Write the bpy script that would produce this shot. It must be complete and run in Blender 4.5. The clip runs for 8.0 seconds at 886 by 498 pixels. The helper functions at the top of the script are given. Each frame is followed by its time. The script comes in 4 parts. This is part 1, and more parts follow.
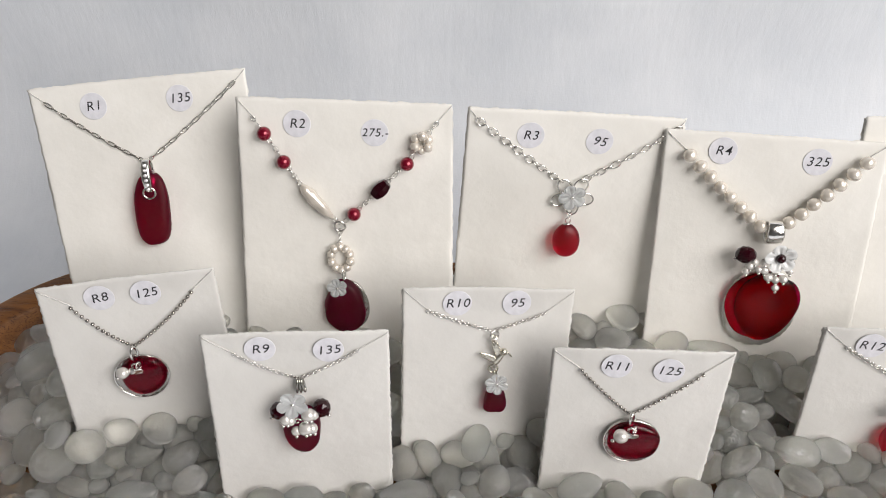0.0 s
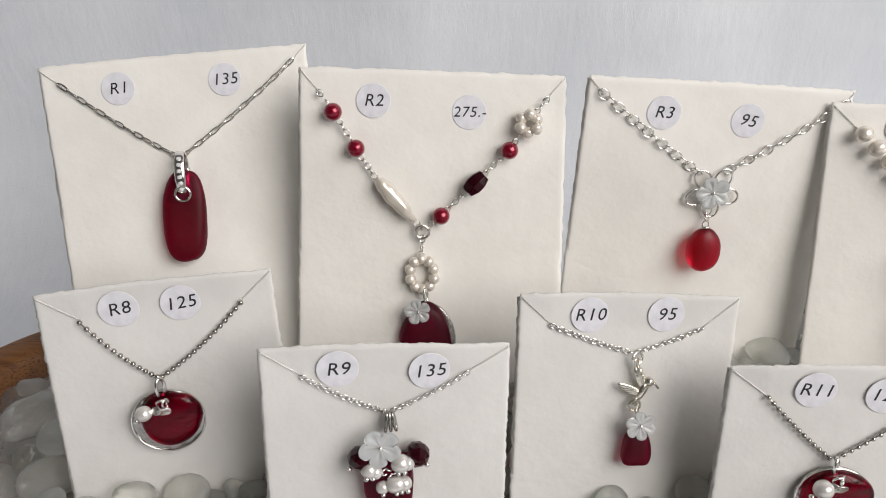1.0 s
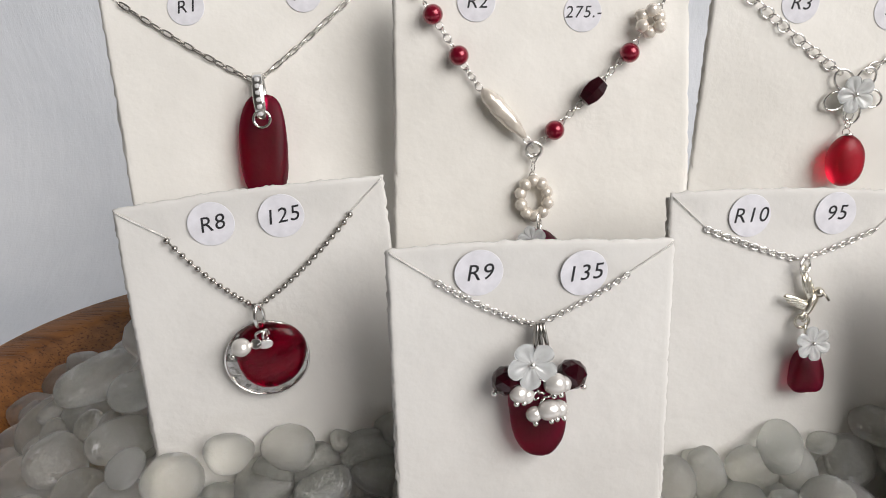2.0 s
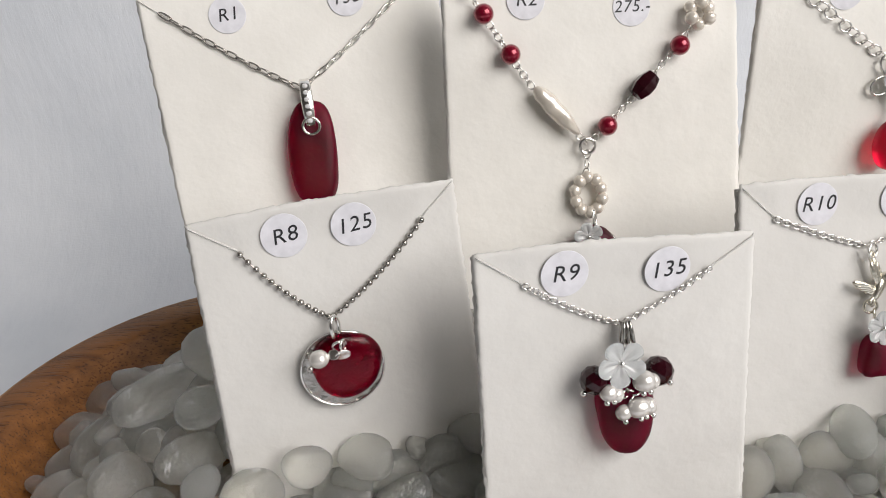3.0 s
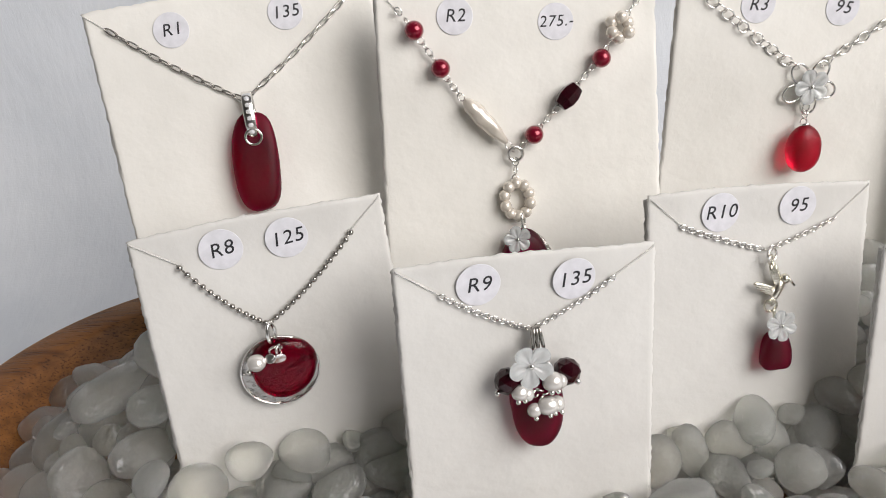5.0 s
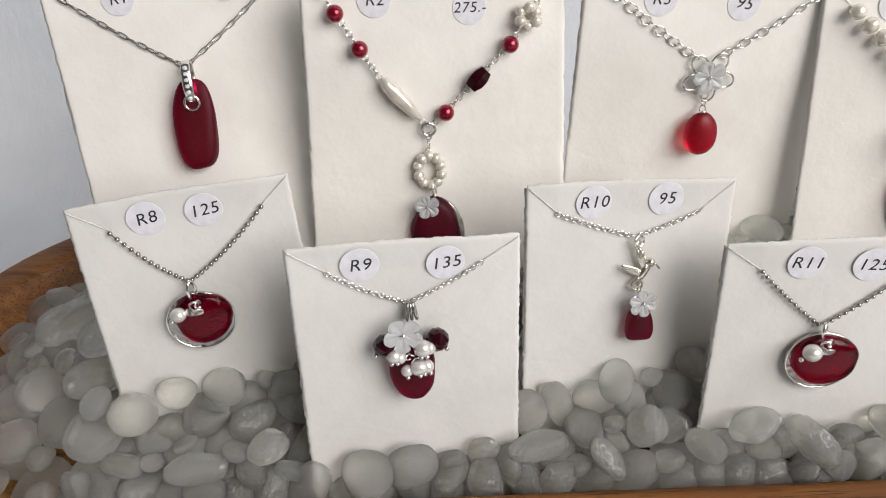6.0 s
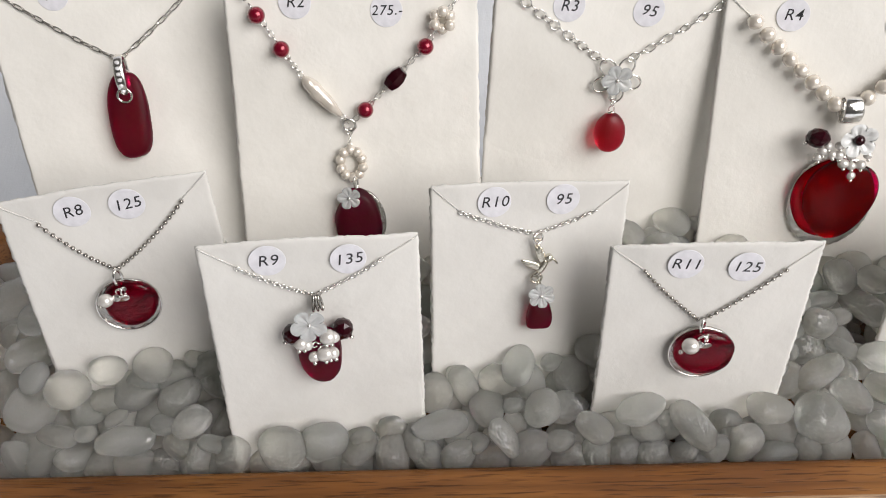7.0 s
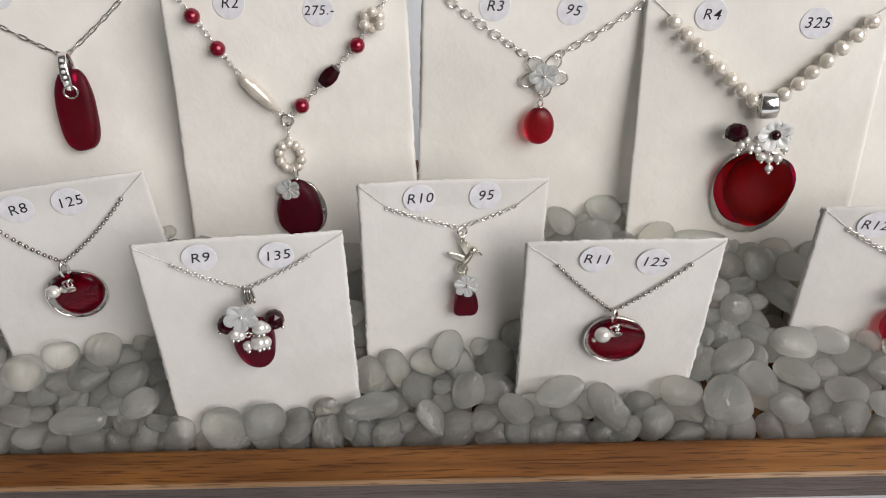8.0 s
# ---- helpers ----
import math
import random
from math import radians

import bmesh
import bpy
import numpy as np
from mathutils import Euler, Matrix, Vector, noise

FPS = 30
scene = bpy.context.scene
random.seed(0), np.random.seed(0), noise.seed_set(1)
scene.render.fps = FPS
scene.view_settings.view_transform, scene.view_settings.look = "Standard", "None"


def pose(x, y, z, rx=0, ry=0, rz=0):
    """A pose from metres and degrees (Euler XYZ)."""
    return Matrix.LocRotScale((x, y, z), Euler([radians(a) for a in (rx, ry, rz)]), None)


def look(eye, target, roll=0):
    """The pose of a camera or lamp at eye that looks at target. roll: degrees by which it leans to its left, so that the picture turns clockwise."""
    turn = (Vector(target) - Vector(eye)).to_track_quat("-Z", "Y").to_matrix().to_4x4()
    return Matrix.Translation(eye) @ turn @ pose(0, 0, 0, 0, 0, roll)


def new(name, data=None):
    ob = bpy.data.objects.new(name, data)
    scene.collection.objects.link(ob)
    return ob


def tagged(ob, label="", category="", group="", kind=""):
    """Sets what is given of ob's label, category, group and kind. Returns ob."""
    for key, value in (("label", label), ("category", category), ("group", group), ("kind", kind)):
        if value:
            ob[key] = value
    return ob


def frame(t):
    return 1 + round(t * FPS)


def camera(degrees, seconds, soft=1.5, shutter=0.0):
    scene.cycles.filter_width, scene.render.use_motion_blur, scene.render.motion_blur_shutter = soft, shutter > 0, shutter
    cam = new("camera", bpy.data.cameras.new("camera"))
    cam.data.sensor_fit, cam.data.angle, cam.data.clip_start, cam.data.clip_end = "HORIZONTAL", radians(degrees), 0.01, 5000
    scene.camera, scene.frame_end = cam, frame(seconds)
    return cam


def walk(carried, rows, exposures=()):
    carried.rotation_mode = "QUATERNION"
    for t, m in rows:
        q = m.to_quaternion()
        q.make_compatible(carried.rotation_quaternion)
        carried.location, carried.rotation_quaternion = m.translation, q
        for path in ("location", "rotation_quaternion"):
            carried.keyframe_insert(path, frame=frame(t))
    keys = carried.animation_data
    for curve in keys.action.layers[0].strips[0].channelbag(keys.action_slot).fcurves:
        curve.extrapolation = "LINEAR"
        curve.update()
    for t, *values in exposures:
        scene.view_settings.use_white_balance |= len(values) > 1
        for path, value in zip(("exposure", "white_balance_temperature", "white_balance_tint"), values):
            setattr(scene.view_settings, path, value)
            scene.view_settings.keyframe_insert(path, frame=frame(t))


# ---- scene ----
cam = camera(58.0, 8.0, soft=1.0)
PATH = [
    (0, 0.01203, -0.14851, 0.24439, 51.204, 1.728, 2.825),
    (0.5, -0.00320, -0.13211, 0.20446, 54.761, 1.483, 3.019),
    (1, -0.02814, -0.12037, 0.17919, 59.947, 1.600, 1.753),
    (1.5, -0.05541, -0.11841, 0.15694, 62.365, 2.566, 1.094),
    (2, -0.06253, -0.11297, 0.13875, 62.943, 3.336, 0.320),
    (2.2, -0.06969, -0.11108, 0.13958, 62.806, 3.442, 0.030),
    (3.3, -0.08486, -0.11019, 0.14372, 61.797, 5.393, -3.305),
    (3.5, -0.08550, -0.10957, 0.14544, 61.181, 5.363, -3.996),
    (4, -0.08179, -0.11275, 0.14233, 61.345, 5.192, -4.356),
    (4.5, -0.07923, -0.11756, 0.14398, 61.774, 5.408, -4.413),
    (4.7, -0.07614, -0.11758, 0.14698, 61.625, 5.223, -4.256),
    (5.8, -0.04116, -0.12505, 0.18164, 52.773, 3.712, -0.674),
    (6, -0.03250, -0.12779, 0.18629, 51.930, 3.588, -0.203),
    (6.5, -0.01708, -0.13123, 0.19470, 49.890, 3.233, 0.206),
    (7, -0.00542, -0.13181, 0.20429, 48.455, 2.778, 0.342),
    (7.5, 0.00941, -0.13483, 0.21670, 46.653, 2.732, 0.412),
    (8, 0.01878, -0.13198, 0.22170, 44.850, 2.983, 0.473),
]
EXPOSURES = [(0.0, -0.16), (1.0, -0.25), (2.0, -0.11), (3.5, -0.11), (4.5, -0.05), (6.0, -0.12), (6.5, -0.04), (7.25, -0.15), (8.0, -0.31)]
walk(cam, [(t, pose(x, y, z, rx, ry, rz)) for t, x, y, z, rx, ry, rz in PATH], EXPOSURES)

# ---- world and light ----
SUN_EL, SUN_ROT = radians(38), radians(60)
world = bpy.data.worlds.new("sky")
scene.world = world
world.use_nodes = True
wn = world.node_tree.nodes
sky = wn.new("ShaderNodeTexSky")
sky.sky_type = "NISHITA"
sky.sun_disc = False
sky.sun_elevation, sky.sun_rotation = SUN_EL, SUN_ROT
wn["Background"].inputs["Strength"].default_value = 0.12
world.node_tree.links.new(sky.outputs["Color"], wn["Background"].inputs["Color"])

WINDOW_POWER = 25.2
lamp = bpy.data.lights.new("window_daylight", "AREA")
lamp.shape, lamp.size, lamp.size_y = "RECTANGLE", 1.08, 0.94
lamp.energy, lamp.color = WINDOW_POWER, (1.0, 0.955, 0.915)
lamp_ob = new("window_daylight", lamp)
lamp_ob.matrix_world = look((0.80, -0.66, 0.84), (0.05, 0.03, 0.05))

MM = 0.001


# ---- materials ----
def material(name, colour, rough=0.5, metal=0.0, **more):
    """A principled material; returns it with its tree and shader node."""
    m = bpy.data.materials.new(name)
    m.use_nodes = True
    b = m.node_tree.nodes["Principled BSDF"]
    b.inputs["Base Color"].default_value = (*colour, 1)
    b.inputs["Roughness"].default_value = rough
    b.inputs["Metallic"].default_value = metal
    for key, value in more.items():
        b.inputs[key.replace("_", " ")].default_value = value
    return m, m.node_tree, b


def noise_node(tree, scale, detail=4.0, stretch=(1, 1, 1), rough=0.55, coords="Object"):
    """A noise texture in a thing's own coordinates, scale per metre."""
    co = tree.nodes.new("ShaderNodeTexCoord")
    mp = tree.nodes.new("ShaderNodeMapping")
    mp.inputs["Scale"].default_value = stretch
    tx = tree.nodes.new("ShaderNodeTexNoise")
    tx.inputs["Scale"].default_value = scale
    tx.inputs["Detail"].default_value = detail
    tx.inputs["Roughness"].default_value = rough
    tree.links.new(co.outputs[coords], mp.inputs["Vector"])
    tree.links.new(mp.outputs["Vector"], tx.inputs["Vector"])
    return tx


def ramp(tree, source, stops):
    """A colour ramp on source; stops are (place, colour)."""
    r = tree.nodes.new("ShaderNodeValToRGB")
    while len(r.color_ramp.elements) < len(stops):
        r.color_ramp.elements.new(0.5)
    for e, (place, colour) in zip(r.color_ramp.elements, stops):
        e.position, e.color = place, (*colour, 1)
    tree.links.new(source, r.inputs["Fac"])
    return r


def bump(tree, b, source, strength, distance):
    """Relief on the shader from source; chains on earlier relief."""
    n = tree.nodes.new("ShaderNodeBump")
    n.inputs["Strength"].default_value, n.inputs["Distance"].default_value = strength, distance
    tree.links.new(source, n.inputs["Height"])
    if b.inputs["Normal"].links:
        tree.links.new(b.inputs["Normal"].links[0].from_socket, n.inputs["Normal"])
    tree.links.new(n.outputs["Normal"], b.inputs["Normal"])


def paper_material(name, low, high):
    m, t, b = material(name, high, 0.85, Specular_IOR_Level=0.25)
    big = noise_node(t, 45, 3)
    c = ramp(t, big.outputs["Fac"], [(0.35, low), (0.65, high)])
    t.links.new(c.outputs["Color"], b.inputs["Base Color"])
    grain = noise_node(t, 650, 5)
    pulp = noise_node(t, 190, 3)
    bump(t, b, grain.outputs["Fac"], 0.30, 0.00025)
    bump(t, b, pulp.outputs["Fac"], 0.16, 0.0005)
    return m


def wood_material(name, low, mid, high, gloss=0.22):
    m, t, b = material(name, (0.3, 0.13, 0.05), 0.42 if gloss > 0.1 else 0.7, Specular_IOR_Level=gloss)
    patch = noise_node(t, 7, 2, (1, 0.4, 0.4))
    tone = ramp(t, patch.outputs["Fac"], [(0.34, low), (0.50, mid), (0.62, high)])
    broad = noise_node(t, 260, 5, (0.05, 1, 1))
    shade = ramp(t, broad.outputs["Fac"], [(0.3, (0.55, 0.5, 0.45)), (0.65, (1.12, 1.12, 1.12))])
    first = t.nodes.new("ShaderNodeMixRGB")
    first.blend_type = "MULTIPLY"
    first.inputs["Fac"].default_value = 1.0
    t.links.new(tone.outputs["Color"], first.inputs["Color1"])
    t.links.new(shade.outputs["Color"], first.inputs["Color2"])
    pores = noise_node(t, 1700, 2, (0.045, 1, 1), 0.45)
    p = ramp(t, pores.outputs["Fac"], [(0.34, (0.25, 0.19, 0.15)), (0.44, (1, 1, 1))])
    dark = t.nodes.new("ShaderNodeMixRGB")
    dark.blend_type = "MULTIPLY"
    dark.inputs["Fac"].default_value = 0.7
    t.links.new(first.outputs["Color"], dark.inputs["Color1"])
    t.links.new(p.outputs["Color"], dark.inputs["Color2"])
    t.links.new(dark.outputs["Color"], b.inputs["Base Color"])
    bump(t, b, p.outputs["Color"], 0.4, 0.0003)
    fine = noise_node(t, 500, 4, (0.05, 1, 1))
    bump(t, b, fine.outputs["Fac"], 0.15, 0.0003)
    return m


def cloth_material():
    m, t, b = material("white_cotton_sheet", (0.72, 0.75, 0.80), 0.9, Specular_IOR_Level=0.15)
    big = noise_node(t, 14, 5)
    c = ramp(t, big.outputs["Fac"], [(0.3, (0.69, 0.72, 0.765)), (0.7, (0.81, 0.83, 0.865))])
    t.links.new(c.outputs["Color"], b.inputs["Base Color"])
    warp = noise_node(t, 1500, 2, (1, 0.25, 0.25))
    weft = noise_node(t, 1500, 2, (0.25, 1, 1))
    bump(t, b, warp.outputs["Fac"], 0.25, 0.0003)
    bump(t, b, weft.outputs["Fac"], 0.25, 0.0003)
    slub = noise_node(t, 160, 4, (1, 0.3, 0.3))
    bump(t, b, slub.outputs["Fac"], 0.35, 0.0012)
    return m


def sea_glass_material(name, colour, deep, trans, rough, gloss=0.3, index=1.42):
    """Frosted, sea-worn coloured glass with pits."""
    m, t, b = material(name, colour, rough, Transmission_Weight=trans, IOR=index, Specular_IOR_Level=gloss)
    cloud = noise_node(t, 110, 4)
    c = ramp(t, cloud.outputs["Fac"], [(0.3, deep), (0.7, colour)])
    t.links.new(c.outputs["Color"], b.inputs["Base Color"])
    pits = noise_node(t, 900, 4)
    bump(t, b, pits.outputs["Fac"], 0.28, 0.0003)
    lumps = noise_node(t, 140, 3)
    bump(t, b, lumps.outputs["Fac"], 0.13, 0.0008)
    return m


def clear_glass_material():
    """Clear sea glass: milky, frosted, each lump a little different, with clusters of pale nicks and scuffs."""
    m, t, b = material("clear_sea_glass", (0.9, 0.9, 0.88), 0.58, IOR=1.38, Specular_IOR_Level=0.3, Subsurface_Weight=1.0, Subsurface_Scale=0.010,
                       Sheen_Weight=0.25, Sheen_Roughness=0.35)
    b.inputs["Subsurface Radius"].default_value = (1.0, 1.0, 0.97)
    cloud = noise_node(t, 150, 5, rough=0.65)
    c = ramp(t, cloud.outputs["Fac"], [(0.3, (0.90, 0.895, 0.865)), (0.7, (0.97, 0.968, 0.945))])
    info = t.nodes.new("ShaderNodeObjectInfo")
    island = t.nodes.new("ShaderNodeNewGeometry")
    both = t.nodes.new("ShaderNodeMath")
    both.operation = "ADD"
    t.links.new(info.outputs["Random"], both.inputs[0])
    t.links.new(island.outputs["Random Per Island"], both.inputs[1])
    chance = t.nodes.new("ShaderNodeMath")
    chance.operation = "FRACT"
    t.links.new(both.outputs["Value"], chance.inputs[0])
    own = ramp(t, chance.outputs["Value"], [(0.0, (0.90, 0.92, 0.91)), (0.45, (1.0, 1.0, 0.985)), (0.8, (1.0, 0.985, 0.95)), (1.0, (0.94, 0.95, 0.955))])
    tint = t.nodes.new("ShaderNodeMixRGB")
    tint.blend_type = "MULTIPLY"
    tint.inputs["Fac"].default_value = 1.0
    t.links.new(c.outputs["Color"], tint.inputs["Color1"])
    t.links.new(own.outputs["Color"], tint.inputs["Color2"])
    nicks = noise_node(t, 1700, 2, (1, 0.4, 1), 0.6)
    spread = noise_node(t, 140, 3)
    mul = t.nodes.new("ShaderNodeMath")
    mul.operation = "MULTIPLY"
    t.links.new(nicks.outputs["Fac"], mul.inputs[0])
    t.links.new(spread.outputs["Fac"], mul.inputs[1])
    k = ramp(t, mul.outputs["Value"], [(0.345, (0, 0, 0)), (0.395, (1, 1, 1))])
    mix = t.nodes.new("ShaderNodeMixRGB")
    mix.inputs["Color2"].default_value = (0.97, 0.97, 0.955, 1)
    t.links.new(k.outputs["Color"], mix.inputs["Fac"])
    t.links.new(tint.outputs["Color"], mix.inputs["Color1"])
    t.links.new(mix.outputs["Color"], b.inputs["Base Color"])
    clear = t.nodes.new("ShaderNodeMapRange")
    clear.inputs["To Min"].default_value, clear.inputs["To Max"].default_value = 0.89, 0.25
    t.links.new(k.outputs["Color"], clear.inputs["Value"])
    t.links.new(clear.outputs["Result"], b.inputs["Transmission Weight"])
    pits = noise_node(t, 1400, 4)
    bump(t, b, pits.outputs["Fac"], 0.4, 0.0003)
    bump(t, b, k.outputs["Color"], 0.1, 0.0002)
    lumps = noise_node(t, 150, 2)
    bump(t, b, lumps.outputs["Fac"], 0.2, 0.0006)
    return m


def plain(name, colour, rough, metal=0.0, grain=0.0, scale=700, **more):
    """A small-thing material with slight cloudiness and fine relief."""
    m, t, b = material(name, colour, rough, metal, **more)
    cloud = noise_node(t, 260, 3)
    c = ramp(t, cloud.outputs["Fac"], [(0.3, tuple(v * 0.86 for v in colour)), (0.7, tuple(min(1, v * 1.06) for v in colour))])
    t.links.new(c.outputs["Color"], b.inputs["Base Color"])
    if grain:
        g = noise_node(t, scale, 4)
        bump(t, b, g.outputs["Fac"], grain, 0.0005)
    return m


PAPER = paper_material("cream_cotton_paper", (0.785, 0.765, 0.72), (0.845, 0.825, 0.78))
# White front-card paper, greyed in its base colour to stand in for weaker light
PAPER_SHADED = paper_material("white_cotton_paper_shaded", (0.645, 0.632, 0.607), (0.70, 0.687, 0.66))
WOOD = wood_material("oiled_acacia", (0.115, 0.038, 0.009), (0.22, 0.088, 0.022), (0.33, 0.155, 0.042), 0.3)
# Outer-face wood: grey-brown tone, darkened in colour for the shade under the rim
WOOD_SHADED = wood_material("shaded_grey_acacia", (0.060, 0.040, 0.032), (0.10, 0.070, 0.058), (0.15, 0.112, 0.096), 0.12)
WOOD_WORN = wood_material("worn_acacia", (0.20, 0.10, 0.045), (0.36, 0.22, 0.12), (0.50, 0.36, 0.24), 0.3)
CLOTH = cloth_material()
GLASS = clear_glass_material()
RED_DEEP = sea_glass_material("deep_red_sea_glass", (0.33, 0.0004, 0.038), (0.26, 0.0003, 0.029), 0.88, 0.5, 0.06, 1.3)
RED_BRIGHT = sea_glass_material("bright_red_sea_glass", (0.62, 0.004, 0.034), (0.50, 0.003, 0.024), 0.97, 0.42, 0.2)
RED_WINE = sea_glass_material("wine_red_sea_glass", (0.27, 0.001, 0.034), (0.20, 0.0008, 0.020), 0.90, 0.45, 0.1, 1.32)
RED_ROUND = sea_glass_material("round_red_sea_glass", (0.78, 0.0008, 0.090), (0.67, 0.0006, 0.072), 1.0, 0.16, 0.2, 1.25)
RED_DISC = sea_glass_material("glossy_red_sea_glass", (0.44, 0.0008, 0.026), (0.30, 0.0005, 0.016), 1.0, 0.12, 0.25, 1.3)
SILVER = plain("polished_silver", (0.88, 0.865, 0.84), 0.17, 1.0, 0.06)
SILVER_OLD = plain("oxidised_silver", (0.46, 0.44, 0.41), 0.2, 1.0, 0.1)
SILVER_HAMMERED = plain("hammered_silver", (0.54, 0.525, 0.50), 0.26, 1.0, 0.9, 560)
SILVER_BEATEN = plain("beaten_silver", (0.86, 0.845, 0.82), 0.3, 1.0, 0.5, 330)
SILVER_WARM = plain("pale_warm_silver", (0.82, 0.78, 0.67), 0.24, 1.0, 0.2, 900)
PEARL = plain("cream_pearl", (0.78, 0.715, 0.63), 0.26, 0.32, 0.06, 500, Coat_Weight=1.0, Coat_Roughness=0.07)
PEARL_WHITE = plain("white_pearl", (0.71, 0.685, 0.65), 0.24, 0.34, 0.05, 500, Coat_Weight=1.0, Coat_Roughness=0.07)
PEARL_RED = plain("red_glass_pearl", (0.25, 0.0015, 0.022), 0.25, 0.45, 0.05, 500, Coat_Weight=0.6, Coat_Roughness=0.15)
GARNET = plain("dark_garnet", (0.022, 0.001, 0.004), 0.1, 0.0, 0.0, IOR=1.5)
SHELL = plain("mother_of_pearl", (0.84, 0.86, 0.86), 0.24, 0.0, 0.12, 300, Coat_Weight=0.5, Transmission_Weight=0.55)
CERAMIC = plain("white_enamel", (0.82, 0.83, 0.83), 0.15, 0.0, 0.0, Coat_Weight=0.5)
CRYSTAL = plain("clear_crystal", (0.94, 0.94, 0.95), 0.05, 0.0, 0.0, Transmission_Weight=0.15, IOR=2.2)
CORD = plain("clear_cord", (0.92, 0.91, 0.88), 0.2, 0.0, 0.0, Transmission_Weight=0.5, IOR=1.2)
LABEL = plain("white_label_paper", (0.73, 0.725, 0.77), 0.6)
INK = plain("black_ink", (0.012, 0.012, 0.016), 0.45)
WALL = plain("white_wall_paint", (0.38, 0.376, 0.365), 0.9, 0.0, 0.2, 60)
FLOOR = plain("brown_floor", (0.24, 0.17, 0.11), 0.6, 0.0, 0.1, 40)
TABLE_WOOD = plain("painted_table", (0.5, 0.48, 0.45), 0.5)


# ---- building helpers ----
def mesh_from(name, bm, mat, smooth=True):
    me = bpy.data.meshes.new(name)
    bm.to_mesh(me)
    bm.free()
    me.materials.append(mat)
    if smooth:
        me.polygons.foreach_set("use_smooth", [True] * len(me.polygons))
    return me


def part(name, bm, mat, parent=None, label="", m=None, smooth=True):
    """Link a bmesh, or a ready mesh, as one object under parent."""
    me = mesh_from(name, bm, mat, smooth) if isinstance(bm, bmesh.types.BMesh) else bm
    ob = new(name, me)
    if parent:
        ob.parent = parent
    if m is not None:
        ob.matrix_basis = m
    return tagged(ob, label)


def spow(v, e):
    return math.copysign(abs(v) ** e, v)


def stone_bm(w, h, d, e_edge=0.6, e_plan=0.8, taper=0.0, bend=0.0, rough=0.0, seed=0, nu=36, nv=18):
    """A rounded stone: w across, h tall, d deep. taper > 0 is wider below; bend bows it sideways."""
    bm = bmesh.new()
    rows = []
    for j in range(1, nv):
        p = -math.pi / 2 + math.pi * j / nv
        row = []
        for i in range(nu):
            a = 2 * math.pi * i / nu
            x = spow(math.cos(p), e_edge) * spow(math.cos(a), e_plan)
            y = spow(math.cos(p), e_edge) * spow(math.sin(a), e_plan)
            z = spow(math.sin(p), e_edge)
            x = x * (1 - taper * y) + bend * (y * y - 0.4)
            k = 1 + rough * noise.noise(Vector((x * 1.3 + seed * 7.1, y * 1.3, z * 1.3)))
            row.append(bm.verts.new((x * w / 2 * k, y * h / 2 * k, z * d / 2 * k)))
        rows.append(row)
    for r0, r1 in zip(rows, rows[1:]):
        for i in range(nu):
            bm.faces.new((r0[i], r0[(i + 1) % nu], r1[(i + 1) % nu], r1[i]))
    lo, hi = bm.verts.new((bend * w / 2 * -0.4, 0, -d / 2)), bm.verts.new((bend * w / 2 * -0.4, 0, d / 2))
    for i in range(nu):
        bm.faces.new((lo, rows[0][(i + 1) % nu], rows[0][i]))
        bm.faces.new((hi, rows[-1][i], rows[-1][(i + 1) % nu]))
    return bm


def ball_bm(r, sx=1.0, sy=1.0, sz=1.0, seg=20, rough=0.0, seed=0):
    bm = bmesh.new()
    bmesh.ops.create_uvsphere(bm, u_segments=seg, v_segments=seg * 2 // 3, radius=r)
    for v in bm.verts:
        k = 1 + rough * noise.noise(v.co * (1.2 / r) + Vector((seed * 3.7, 0, 0)))
        v.co = Vector((v.co.x * sx * k, v.co.y * sy * k, v.co.z * sz * k))
    return bm


def ring_bm(a, b, wire, n=24, k=8):
    """A wire ring with half axes a, b in the xy plane."""
    bm = bmesh.new()
    rows = []
    for i in range(n):
        t = 2 * math.pi * i / n
        c = Vector((a * math.cos(t), b * math.sin(t), 0))
        out = Vector((b * math.cos(t), a * math.sin(t), 0)).normalized()
        rows.append([bm.verts.new(c + out * (wire * math.cos(2 * math.pi * j / k)) + Vector((0, 0, wire * math.sin(2 * math.pi * j / k)))) for j in range(k)])
    for i in range(n):
        r0, r1 = rows[i], rows[(i + 1) % n]
        for j in range(k):
            bm.faces.new((r0[j], r1[j], r1[(j + 1) % k], r0[(j + 1) % k]))
    return bm


def tube_bm(points, radius, k=8, closed=False):
    """A round wire through points."""
    bm = bmesh.new()
    rows = []
    for i, p in enumerate(points):
        p = Vector(p)
        d = (Vector(points[min(i + 1, len(points) - 1)]) - Vector(points[max(i - 1, 0)])).normalized()
        side = d.cross(Vector((0.13, 0.2, 1))).normalized()
        up = side.cross(d)
        rows.append([bm.verts.new(p + side * (radius * math.cos(2 * math.pi * j / k)) + up * (radius * math.sin(2 * math.pi * j / k))) for j in range(k)])
    for r0, r1 in zip(rows, rows[1:]):
        for j in range(k):
            bm.faces.new((r0[j], r0[(j + 1) % k], r1[(j + 1) % k], r1[j]))
    bm.faces.new(rows[0][::-1])
    bm.faces.new(rows[-1])
    bmesh.ops.recalc_face_normals(bm, faces=bm.faces)
    return bm


